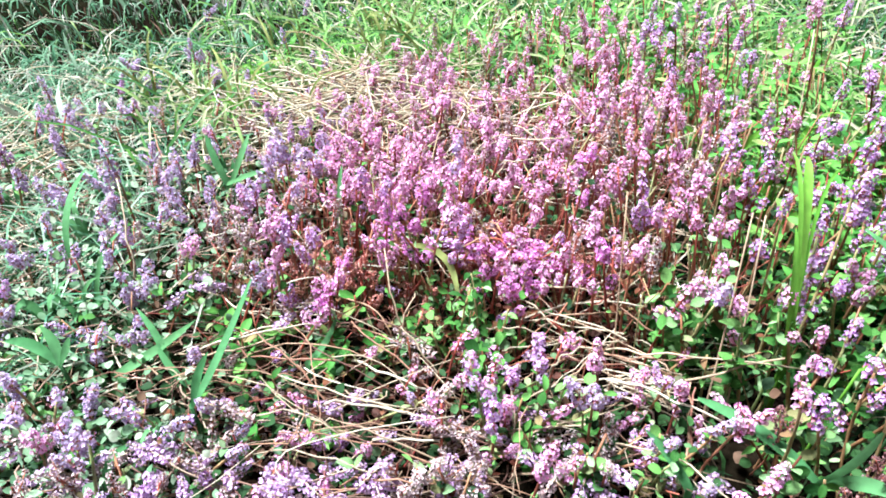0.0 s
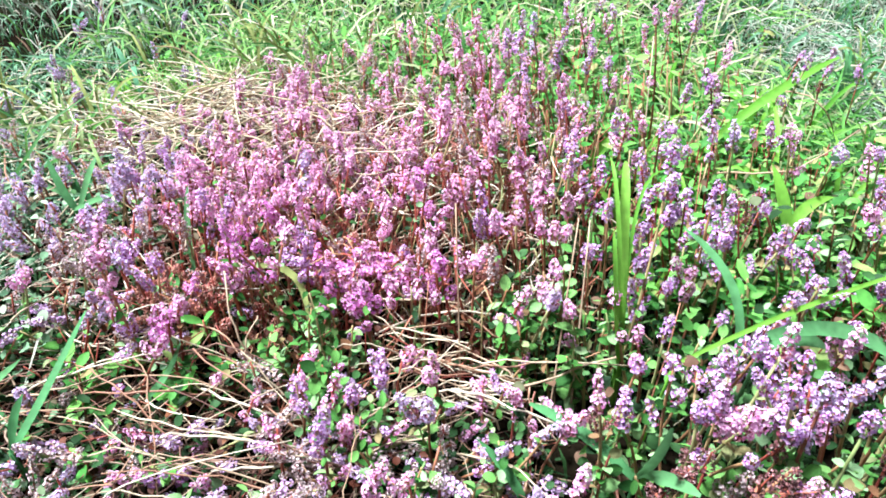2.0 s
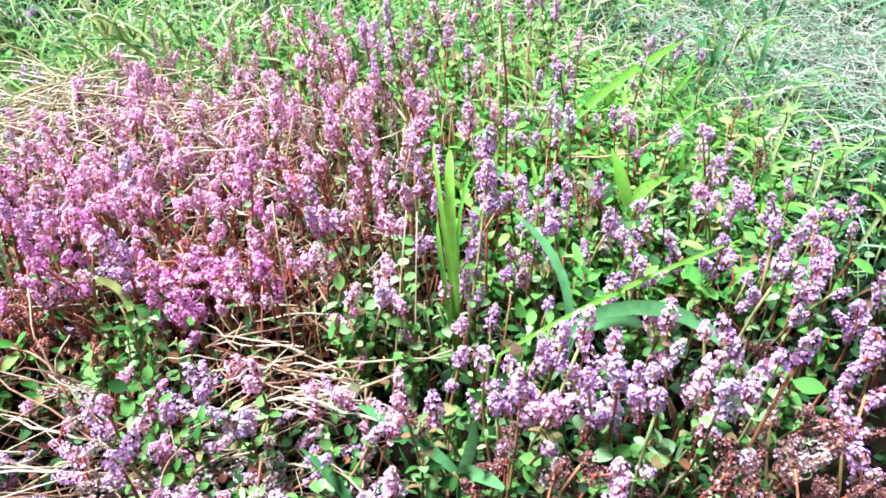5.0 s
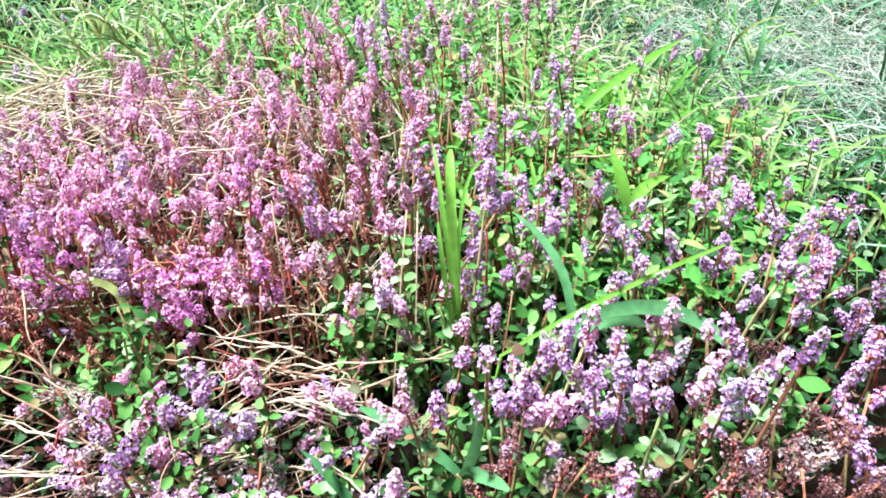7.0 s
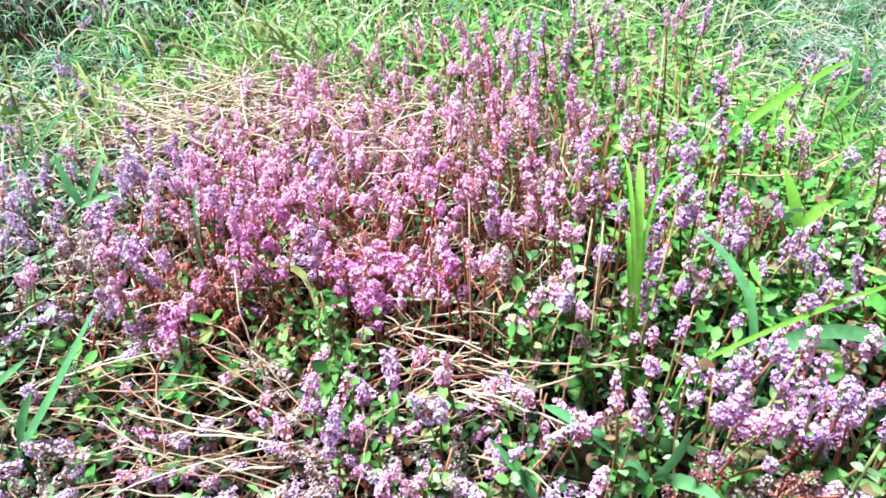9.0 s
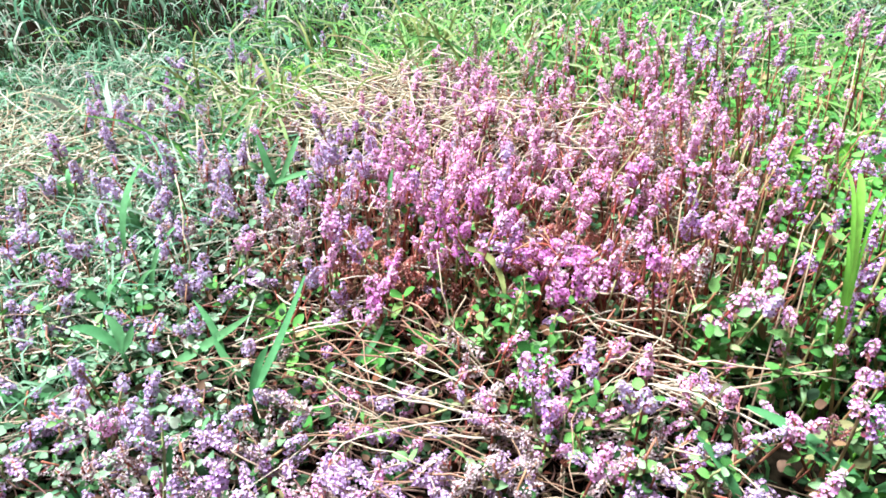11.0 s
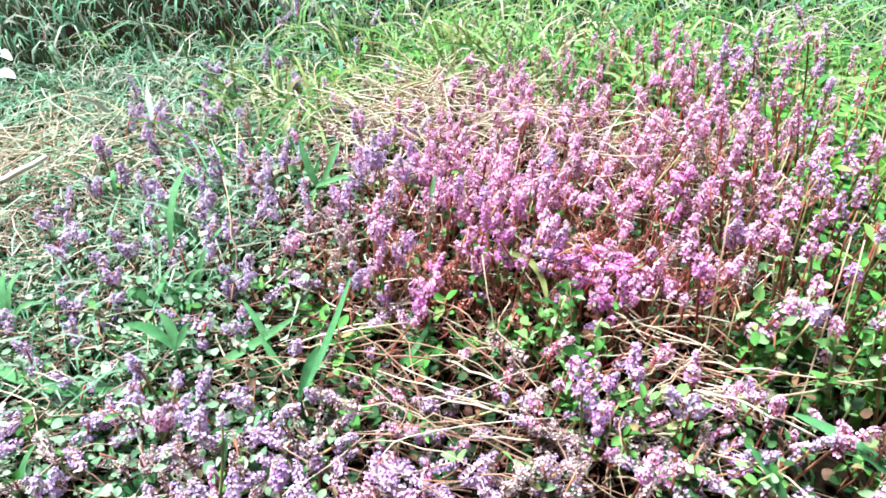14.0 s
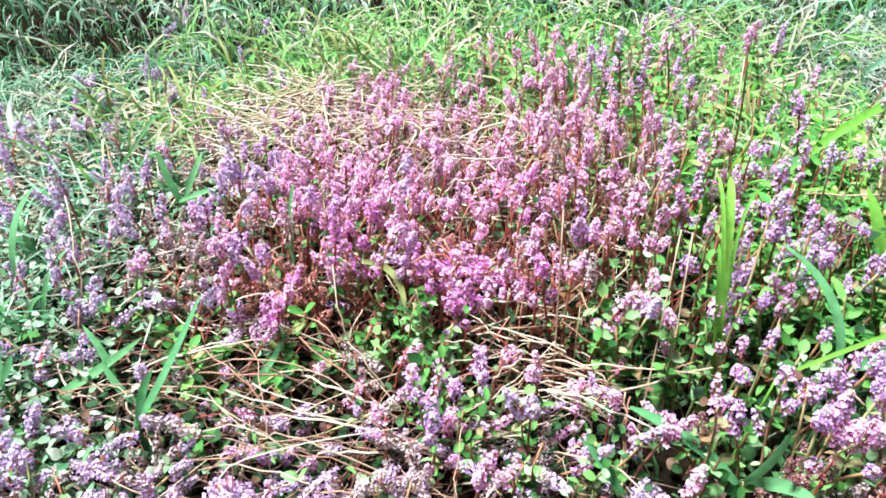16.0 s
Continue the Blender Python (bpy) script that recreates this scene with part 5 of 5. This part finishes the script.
# withered flower stems that lie on the trampled ones
rnd.seed(28)
LYING = [spike_shape(l_, 0.0042, int(l_ / 0.0026), 6, 0.12, True).mesh("flower_spike", tint, tint, STRAW) for l_, tint in ((0.03, FADED), (0.036, FADED), (0.046, WITHERED), (0.024, FADED), (0.018, FADED), (0.016, FADED))]
for x, y in scatter(135, [(0.06, 0.345, 0.07, 0.025, 4), (0.13, 0.38, 0.06, 0.03, 2), (-0.06, 0.31, 0.06, 0.03, 5), (-0.18, 0.33, 0.08, 0.03, 6), (-0.32, 0.34, 0.1, 0.05, 4), (-0.03, 0.42, 0.07, 0.04, 1.5), (-0.16, 0.54, 0.08, 0.03, 3)]):
    a = rnd.gauss(0.0, 0.6) + rnd.choice((0.0, math.pi))
    d, at = Vector((math.cos(a), math.sin(a), rnd.gauss(0.25, 0.25))), Vector((x, y, ground_height(x, y) + rnd.uniform(0.012, 0.05)))
    foot = at - d * rnd.uniform(0.04, 0.09)
    foot.z = max(0.002, foot.z - 0.01)
    root = new("fallen_flower_stem")
    root.matrix_basis = Matrix.Translation(foot)
    s = Shape()
    s.tube(curve3((0, 0, 0), (at - foot) * 0.5 + Vector((rnd.gauss(0, 0.008), rnd.gauss(0, 0.008), 0.006)), at - foot, 6), 0.0009, 0.0006, 5)
    part("stem", s.mesh("stem", DULL), root)
    part("flower_spike", rnd.choice(LYING), root, Matrix.Translation(at - foot) @ spin(d, a))
    tagged(root, "fallen dry stem with a faded pale lilac flower spike", "flower", "fallen flower stems")

# vivid flower stems bent over into a dense mat at the edge of the hollow
rnd.seed(40)
for x, y in scatter(36, [(0.060, 0.552, 0.028, 0.013, 5), (0.098, 0.545, 0.016, 0.010, 2), (0.025, 0.568, 0.02, 0.012, 2)]):
    a = rnd.gauss(-0.2, 0.5) + rnd.choice((0.0, math.pi))
    d, at = Vector((math.cos(a), math.sin(a), rnd.uniform(-0.1, 0.7))), Vector((x, y, rnd.uniform(0.065, 0.105)))
    foot = Vector((x - d.x * rnd.uniform(0.02, 0.05), y - d.y * 0.03 + 0.02, 0.0))
    foot.z = ground_height(foot.x, foot.y) - 0.003
    root = new("bent_flower_stem")
    root.matrix_basis = Matrix.Translation(foot)
    s = Shape()
    s.tube(curve3((0, 0, 0), Vector(((at - foot).x * 0.25, (at - foot).y * 0.25, (at - foot).z * 0.9)), at - foot, 6), 0.0013, 0.0008, 5)
    part("stem", s.mesh("stem", RED_STEM), root)
    part("flower_spike", rnd.choice(SPIKES["magenta" if rnd.random() < 0.7 else "violet"]), root, Matrix.Translation(at - foot) @ spin(d, a) @ Matrix.Scale(rnd.uniform(0.7, 1.0), 4))
    tagged(root, "bent-over red stem with a vivid magenta flower spike", "flower", "bent flower stems")

# low leaves near the soil, in the leaf colour darkened for shade
rnd.seed(23)
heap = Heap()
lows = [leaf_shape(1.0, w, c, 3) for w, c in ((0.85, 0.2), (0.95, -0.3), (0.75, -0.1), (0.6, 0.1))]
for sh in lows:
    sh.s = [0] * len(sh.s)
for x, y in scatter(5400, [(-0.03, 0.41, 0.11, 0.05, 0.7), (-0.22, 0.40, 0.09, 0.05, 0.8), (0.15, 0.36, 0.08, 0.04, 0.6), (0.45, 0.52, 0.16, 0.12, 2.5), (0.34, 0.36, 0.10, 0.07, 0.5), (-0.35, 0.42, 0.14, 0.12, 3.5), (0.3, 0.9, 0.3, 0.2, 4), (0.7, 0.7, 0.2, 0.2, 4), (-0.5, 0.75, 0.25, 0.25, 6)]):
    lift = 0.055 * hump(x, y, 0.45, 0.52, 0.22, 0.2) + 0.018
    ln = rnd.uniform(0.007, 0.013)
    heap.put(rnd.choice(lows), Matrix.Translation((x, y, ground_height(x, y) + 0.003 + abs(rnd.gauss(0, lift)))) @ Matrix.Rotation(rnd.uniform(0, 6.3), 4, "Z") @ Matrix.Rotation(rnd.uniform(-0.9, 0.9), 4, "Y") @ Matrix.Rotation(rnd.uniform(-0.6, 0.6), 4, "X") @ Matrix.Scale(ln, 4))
tagged(new("low_leaves", heap.mesh("low_leaves", LEAF_SHADED)), "carpet of small low green and brown leaves, shade in their colour", "undergrowth", "", "stuff")

# bronze leaves in the trampled hollow and under the flowers, grey-green ones at the side of the patch
for name, label, mat, count, size, seed, spots in (
        ("bronze_leaves", "small bronze and brown-red leaves under the flowers", BRONZE, 800, 0.009, 51, [(-0.05, 0.47, 0.10, 0.04, 4), (-0.12, 0.40, 0.10, 0.04, 2), (0.08, 0.54, 0.10, 0.04, 3), (0.16, 0.52, 0.03, 0.02, 2), (-0.16, 0.58, 0.07, 0.03, 2), (0.10, 0.36, 0.08, 0.03, 1)]),
        ("grey_leaves", "pale grey-green leaves growing among faded flowers", GREY_LEAF, 2600, 0.0095, 52, [(-0.30, 0.35, 0.07, 0.04, 3), (-0.36, 0.52, 0.07, 0.08, 4), (-0.48, 0.50, 0.09, 0.10, 4), (-0.38, 0.38, 0.08, 0.05, 3), (-0.28, 0.66, 0.07, 0.06, 2), (-0.5, 0.72, 0.12, 0.10, 4), (-0.55, 0.38, 0.06, 0.05, 2)])):
    rnd.seed(seed)
    heap = Heap()
    for x, y in scatter(count, spots):
        ln, top = size * rnd.uniform(0.6, 1.2), canopy(x, y) * (0.75 if mat is GREY_LEAF else 0.5)
        heap.put(rnd.choice(lows), Matrix.Translation((x, y, ground_height(x, y) + 0.004 + top * rnd.random() ** 1.5)) @ Matrix.Rotation(rnd.uniform(0, 6.3), 4, "Z") @ Matrix.Rotation(rnd.uniform(-0.9, 0.9), 4, "Y") @ Matrix.Rotation(rnd.uniform(-0.6, 0.6), 4, "X") @ Matrix.Scale(ln, 4))
    tagged(new(name, heap.mesh(name, mat)), label, "undergrowth", "", "stuff")

# thin stems under the flowers
rnd.seed(24)
s = Shape()
for x, y in scatter(600, [(0.05, 0.6, 0.14, 0.1, 8), (0.15, 0.85, 0.2, 0.12, 4), (0.4, 0.5, 0.15, 0.12, 0.6), (-0.15, 0.55, 0.12, 0.08, 1.5)]):
    h = canopy(x, y) * rnd.uniform(0.35, 0.95)
    p = Vector((x, y, ground_height(x, y) - 0.002))
    tip = p + Vector((rnd.gauss(-0.1 * (x - 0.1) * h, 0.035), rnd.gauss(0, 0.03), h))
    s.tube(curve3(p, p.lerp(tip, 0.5) + Vector((rnd.gauss(0, 0.005), rnd.gauss(0, 0.005), 0)), tip, 4), 0.0010, 0.0006, 3)
tagged(new("thin_stems", s.mesh("thin_stems", STEM_MANY)), "thicket of thin reddish stems below the flowers", "undergrowth", "", "stuff")
s = Shape()
for x, y in scatter(200, [(0.34, 0.86, 0.10, 0.08, 5), (0.48, 0.74, 0.09, 0.08, 5), (0.24, 0.70, 0.08, 0.06, 3), (0.60, 0.60, 0.08, 0.08, 3), (0.42, 1.05, 0.12, 0.08, 3), (0.20, 0.56, 0.05, 0.04, 2)]):
    h = canopy(x, y) * rnd.uniform(0.5, 0.85)
    p = Vector((x, y, ground_height(x, y) - 0.002))
    tip = p + Vector((rnd.gauss(-0.35 * (x - 0.1) * h, 0.012), rnd.gauss(0, 0.012), h))
    s.tube(curve3(p, p.lerp(tip, 0.5) + Vector((rnd.gauss(0, 0.004), rnd.gauss(0, 0.004), 0)), tip, 4), 0.0014, 0.0008, 5)
tagged(new("tan_stems", s.mesh("tan_stems", PALE_STEM)), "tan and green stems among leafy shoots", "undergrowth", "", "stuff")

# dry litter of stems and straw
rnd.seed(25)
s, grey, heaped = Shape(), Shape(), Shape()
for x, y in scatter(5900, [(-0.20, 0.92, 0.10, 0.08, 5), (-0.10, 1.06, 0.14, 0.08, 5), (-0.80, 0.80, 0.12, 0.08, 11), (1.1, 1.05, 0.26, 0.2, 30),
                           (0.08, 0.74, 0.14, 0.09, 7), (0.14, 0.60, 0.08, 0.05, 3), (-0.52, 0.40, 0.13, 0.08, 4), (-0.24, 0.64, 0.12, 0.10, 2), (0.3, 0.8, 0.6, 0.4, 2.5), (-0.6, 0.95, 0.25, 0.2, 5), (-0.64, 0.60, 0.14, 0.10, 8)]):
    ln, a = rnd.uniform(0.02, 0.10) * (1.5 if x > 0.75 or x < 0.02 and y > 0.8 else 1.0), rnd.gauss(0.25, 0.6 if y < 0.55 else 1.1) + rnd.choice((0.0, math.pi))
    deep = canopy(x, y) * 0.92
    lift = deep * hump(x, y, 0.06, 0.74, 0.22, 0.14) + 0.8 * deep * hump(x, y, -0.16, 0.96, 0.2, 0.16) + 0.4 * deep * hump(x, y, -0.2, 0.6, 0.12, 0.1)
    d = Vector((math.cos(a), math.sin(a), rnd.gauss(0, 0.2)))
    p = Vector((x, y, ground_height(x, y) + rnd.uniform(0.003, 0.035) + min(deep, lift) * rnd.uniform(0.2, 1.05)))
    q = p + d * ln
    q.z = max(0.003, q.z)
    to, thick = (grey, 1.0) if x > 0.7 else (heaped, 1.5) if x < 0.02 and y > 0.8 else (s, 1.0)
    to.tube(curve3(p, p.lerp(q, 0.5) + Vector((rnd.gauss(0, 0.010), rnd.gauss(0, 0.010), rnd.uniform(-0.004, 0.014))), q, 5), rnd.uniform(0.0005, 0.0012) * thick, 0.0005 * thick, 4)
tagged(new("straw_heap", heaped.mesh("straw_heap", YELLOW_STRAW)), "heap of pale yellowish dry grass stems behind the flowers", "straw", "", "stuff")
tagged(new("dry_grass_tangle", grey.mesh("dry_grass_tangle", GREY_STRAW)), "tangle of pale grey-green dry grass beyond the flowers", "dry grass", "", "stuff")
tagged(new("straw_litter", s.mesh("straw_litter", STRAW)), "pale dry straw and broken stems lying in heaps", "straw", "", "stuff")

# pale straws that fan out from a trampled root
rnd.seed(37)
for node, count, middle in (((0.201, 0.431, 0.045), 9, 2.75), ((0.150, 0.462, 0.070), 5, 2.9), ((0.142, 0.440, 0.040), 6, -0.5), ((0.10, 0.475, 0.060), 3, 2.8)):
    for k in range(count):
        a, ln = middle + rnd.gauss(0, 0.42), rnd.uniform(0.05, 0.11)
        p = Vector(node) + Vector((rnd.gauss(0, 0.006), rnd.gauss(0, 0.006), rnd.uniform(-0.01, 0.012)))
        q = p + Vector((math.cos(a) * ln, math.sin(a) * ln, rnd.uniform(-0.02, 0.012)))
        lay_straw(rnd.uniform(0.0006, 0.0011), p, p.lerp(q, 0.5) + Vector((rnd.gauss(0, 0.005), rnd.gauss(0, 0.005), rnd.uniform(0.0, 0.012))), q, BLEACHED)

# long thin stems fallen into the trampled hollow
rnd.seed(32)
for x, y in scatter(30, [(0.08, 0.40, 0.09, 0.05, 5), (-0.08, 0.42, 0.08, 0.05, 4), (-0.02, 0.33, 0.08, 0.04, 3), (-0.2, 0.45, 0.08, 0.06, 3)]):
    ln, a = rnd.uniform(0.06, 0.14), rnd.gauss(0.1, 0.5) + rnd.choice((0.0, math.pi))
    p = Vector((x, y, ground_height(x, y) + rnd.uniform(0.012, 0.05)))
    q = p + Vector((math.cos(a), math.sin(a), rnd.gauss(0.05, 0.22))) * ln
    q.z = max(0.004, q.z)
    lay_straw(rnd.uniform(0.0006, 0.0010), p, p.lerp(q, 0.5) + Vector((rnd.gauss(0, 0.022), rnd.gauss(0, 0.022), rnd.uniform(0.0, 0.02))), q)

# longer straws bowed over the hollow
rnd.seed(39)
for x, y in scatter(20, [(-0.06, 0.45, 0.07, 0.03, 5), (-0.16, 0.41, 0.07, 0.04, 4), (-0.04, 0.36, 0.08, 0.03, 4), (0.08, 0.37, 0.06, 0.03, 2)]):
    ln, a = rnd.uniform(0.10, 0.19), rnd.gauss(-0.25, 0.45)
    d = Vector((math.cos(a), math.sin(a), rnd.gauss(0.0, 0.08))) * (ln * 0.5)
    mid = Vector((x, y, ground_height(x, y) + rnd.uniform(0.03, 0.06)))
    lay_straw(rnd.uniform(0.0007, 0.0012), mid - d - Vector((0, 0, 0.02)), mid + Vector((rnd.gauss(0, 0.01), rnd.gauss(0, 0.02), 0.012)), mid + d - Vector((0, 0, 0.022)), BLEACHED if rnd.random() < 0.25 else DULL if rnd.random() < 0.4 else None)

# thin dull twigs matted over the trampled soil
rnd.seed(38)
s = Shape()
for x, y in scatter(650, [(-0.05, 0.41, 0.11, 0.05, 5), (-0.22, 0.42, 0.10, 0.07, 4), (0.10, 0.40, 0.07, 0.04, 3), (-0.12, 0.34, 0.12, 0.03, 3), (-0.40, 0.36, 0.12, 0.05, 3), (-0.15, 0.54, 0.09, 0.04, 3)]):
    ln, a = rnd.uniform(0.02, 0.11), rnd.gauss(0.0, 0.8) + rnd.choice((0.0, math.pi))
    p = Vector((x, y, ground_height(x, y) + abs(rnd.gauss(0.004, 0.016))))
    q = p + Vector((math.cos(a), math.sin(a), rnd.gauss(0.0, 0.15))) * ln
    q.z = max(0.003, q.z)
    s.tube(curve3(p, p.lerp(q, 0.5) + Vector((rnd.gauss(0, 0.009), rnd.gauss(0, 0.009), rnd.uniform(0.0, 0.012))), q, 5), rnd.uniform(0.0004, 0.0009), 0.0004, 4)
tagged(new("matted_twigs", s.mesh("matted_twigs", TWIG)), "thin dull reddish and grey twigs matted over dark soil", "twigs", "", "stuff")

# fine grass round the patch, bluish at its sides
def grass_sheet(name, label, mat, spots, count, low, high, narrow, broad, seed):
    rnd.seed(seed)
    s = Shape()
    for x, y in scatter(count, spots):
        if max(hump(x, y, 0.02, 0.55, 0.42, 0.38), hump(x, y, -0.15, 0.95, 0.22, 0.2)) > 0.42 and rnd.random() < 0.9:
            continue
        if hump(x, y, -1.0, 1.45, 0.45, 0.3) > 0.4 and rnd.random() < 0.8:
            continue
        h, a = rnd.uniform(low, high) * (1.0 + 0.5 * noise.noise((x * 4, y * 4, 9))), rnd.uniform(0, math.tau)
        p = Vector((x, y, ground_height(x, y) - 0.002))
        b_ = Vector((math.cos(a), math.sin(a), 0)) * (h * rnd.uniform(0.2, 1.6))
        s.blade(curve3(p, p + b_ * 0.35 + Vector((0, 0, h * 0.65)), p + b_ + Vector((0, 0, h * rnd.uniform(0.3, 1.0))), 4), rnd.uniform(narrow, broad), 0.3)
    return tagged(new(name, s.mesh(name, mat)), label, "grass", "", "stuff")


grass_sheet("fine_grass", "fine bluish-green grass growing beside the flower patch", FINE_GRASS, [
    (-0.75, 1.05, 0.25, 0.22, 9), (-0.6, 0.58, 0.16, 0.2, 5), (1.0, 0.95, 0.22, 0.25, 6), (-0.8, 1.5, 0.35, 0.3, 4), (1.1, 1.5, 0.4, 0.4, 4), (-1.2, 1.2, 0.3, 0.4, 4), (1.3, 1.2, 0.3, 0.4, 3)], 14000, 0.02, 0.075, 0.0010, 0.0032, 26)
grass_sheet("yellow_grass", "tall yellow-green grass growing behind the flower patch", MEADOW, [
    (0.1, 1.35, 0.40, 0.12, 8), (-0.15, 1.12, 0.16, 0.08, 4), (-0.30, 1.0, 0.10, 0.10, 2), (0.5, 1.05, 0.16, 0.14, 5), (0.62, 0.82, 0.12, 0.12, 4), (0.3, 1.7, 0.6, 0.2, 4)], 5200, 0.04, 0.12, 0.002, 0.0055, 33)


def herbs(name, label, spots, count, seed):
    """Leafy stems past counting, without flowers."""
    rnd.seed(seed)
    leaves = [leaf_shape(1.0, w, c, 1) for w, c in ((0.48, 0.2), (0.42, -0.3), (0.36, -0.1), (0.55, 0.0))]
    heap = Heap()
    for x, y in scatter(count, spots):
        top = canopy(x, y) * rnd.uniform(0.35, 0.8)
        g = Vector((x, y, ground_height(x, y) - 0.003))
        tip = g + Vector((rnd.gauss(-0.35 * (x - 0.1), 0.12) * top, rnd.gauss(0, 0.12) * top, top))
        s = Shape()
        s.tube(curve3(g, g.lerp(tip, 0.5) + Vector((rnd.gauss(0, 0.005), rnd.gauss(0, 0.005), 0)), tip, 4), 0.0015, 0.0010, 4, 0)
        heap.put(s, Matrix.Identity(4))
        turn = rnd.uniform(0, 6.3)
        for k in range(rnd.choice((3, 4, 5))):
            at = g.lerp(tip, 1.0 - 0.16 * k - rnd.uniform(0, 0.05))
            turn += math.pi / 2
            for half in (0, math.pi):
                heap.put(rnd.choice(leaves), Matrix.Translation(at) @ Matrix.Rotation(turn + half + rnd.gauss(0, 0.2), 4, "Z") @ Matrix.Rotation(rnd.uniform(-0.8, 0.3), 4, "Y") @ Matrix.Rotation(rnd.gauss(0, 0.3), 4, "X") @ Matrix.Scale(rnd.uniform(0.012, 0.024), 4))
    return tagged(new(name, heap.mesh(name, STEM_MANY, HERB)), label, "plants", "", "stuff")


herbs("leafy_herbs", "dense leafy yellow-green shoots on pale reddish stems", [
    (0.36, 0.92, 0.10, 0.08, 8), (0.48, 0.80, 0.10, 0.09, 8), (0.62, 0.70, 0.10, 0.10, 6), (0.10, 1.22, 0.20, 0.07, 6), (0.45, 1.15, 0.14, 0.10, 6), (0.22, 1.02, 0.12, 0.06, 3), (-0.12, 1.18, 0.10, 0.06, 3),
    (0.75, 0.60, 0.10, 0.10, 3), (0.45, 0.58, 0.08, 0.07, 8), (0.55, 0.66, 0.08, 0.08, 7), (0.40, 0.72, 0.08, 0.06, 4), (0.56, 0.50, 0.08, 0.06, 3), (-0.14, 0.46, 0.06, 0.04, 1.5)], 480, 34)

# short grass that hides the soil beyond the patch, in the colour darkened for shade
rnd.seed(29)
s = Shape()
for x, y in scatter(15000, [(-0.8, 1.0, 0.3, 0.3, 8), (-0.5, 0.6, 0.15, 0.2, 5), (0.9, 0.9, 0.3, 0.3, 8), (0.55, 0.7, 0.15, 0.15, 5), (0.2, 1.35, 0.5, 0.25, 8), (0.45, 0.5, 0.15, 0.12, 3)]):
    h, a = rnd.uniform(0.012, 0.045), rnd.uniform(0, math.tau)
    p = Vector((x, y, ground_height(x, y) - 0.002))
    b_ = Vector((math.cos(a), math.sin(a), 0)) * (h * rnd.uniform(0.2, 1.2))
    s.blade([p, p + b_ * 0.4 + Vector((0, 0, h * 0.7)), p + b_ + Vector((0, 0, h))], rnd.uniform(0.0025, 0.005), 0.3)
tagged(new("short_grass", s.mesh("short_grass", LEAF_SHADED)), "short green grass close to the soil, shade in its colour", "grass", "", "stuff")

# rougher meadow grass all round
rnd.seed(30)
s = Shape()
for k in range(16000):
    r, a = 0.6 + 4.2 * rnd.random() ** 0.7, rnd.uniform(0, math.tau)
    x, y = 0.1 + r * math.cos(a), 0.6 + r * math.sin(a)
    if abs(x - 0.1) < 0.35 and -0.05 < y < 1.2 or (abs(x - 0.1) < 1.1 and 0.2 < y < 1.5 and rnd.random() < 0.85):
        continue
    h, t_ = rnd.uniform(0.05, 0.13), rnd.uniform(0, math.tau)
    p = Vector((x, y, (ground_height(x, y) if abs(x) < 3.1 and abs(y - 0.8) < 3.1 else 0.0) - 0.004))
    b_ = Vector((math.cos(t_), math.sin(t_), 0)) * (h * rnd.uniform(0.2, 1.2))
    s.blade(curve3(p, p + b_ * 0.35 + Vector((0, 0, h * 0.65)), p + b_ + Vector((0, 0, h * rnd.uniform(0.4, 1.0))), 4), rnd.uniform(0.004, 0.010), 0.3)
for k in range(40000):
    r, a = 4.6 * rnd.random() ** 0.6, rnd.uniform(0, math.tau)
    x, y = 0.1 + r * math.cos(a), 0.6 + r * math.sin(a)
    if y > 0.15 and math.hypot((x - 0.05) / 1.9, (y - 0.95) / 1.2) < rnd.uniform(0.88, 1.05) or math.hypot(x, y - 0.05) < 0.18:
        continue
    h, t_ = rnd.uniform(0.03, 0.10), rnd.uniform(0, math.tau)
    p = Vector((x, y, (ground_height(x, y) if abs(x) < 3.1 and abs(y - 0.8) < 3.1 else 0.0) - 0.004))
    b_ = Vector((math.cos(t_), math.sin(t_), 0)) * (h * rnd.uniform(0.4, 1.5))
    s.blade(curve3(p, p + b_ * 0.35 + Vector((0, 0, h * 0.65)), p + b_ + Vector((0, 0, h * rnd.uniform(0.4, 1.0))), 4), rnd.uniform(0.006, 0.012), 0.3)
tagged(new("meadow_grass", s.mesh("meadow_grass", FINE_GRASS)), "rough green meadow grass round the flower patch", "grass", "", "stuff")
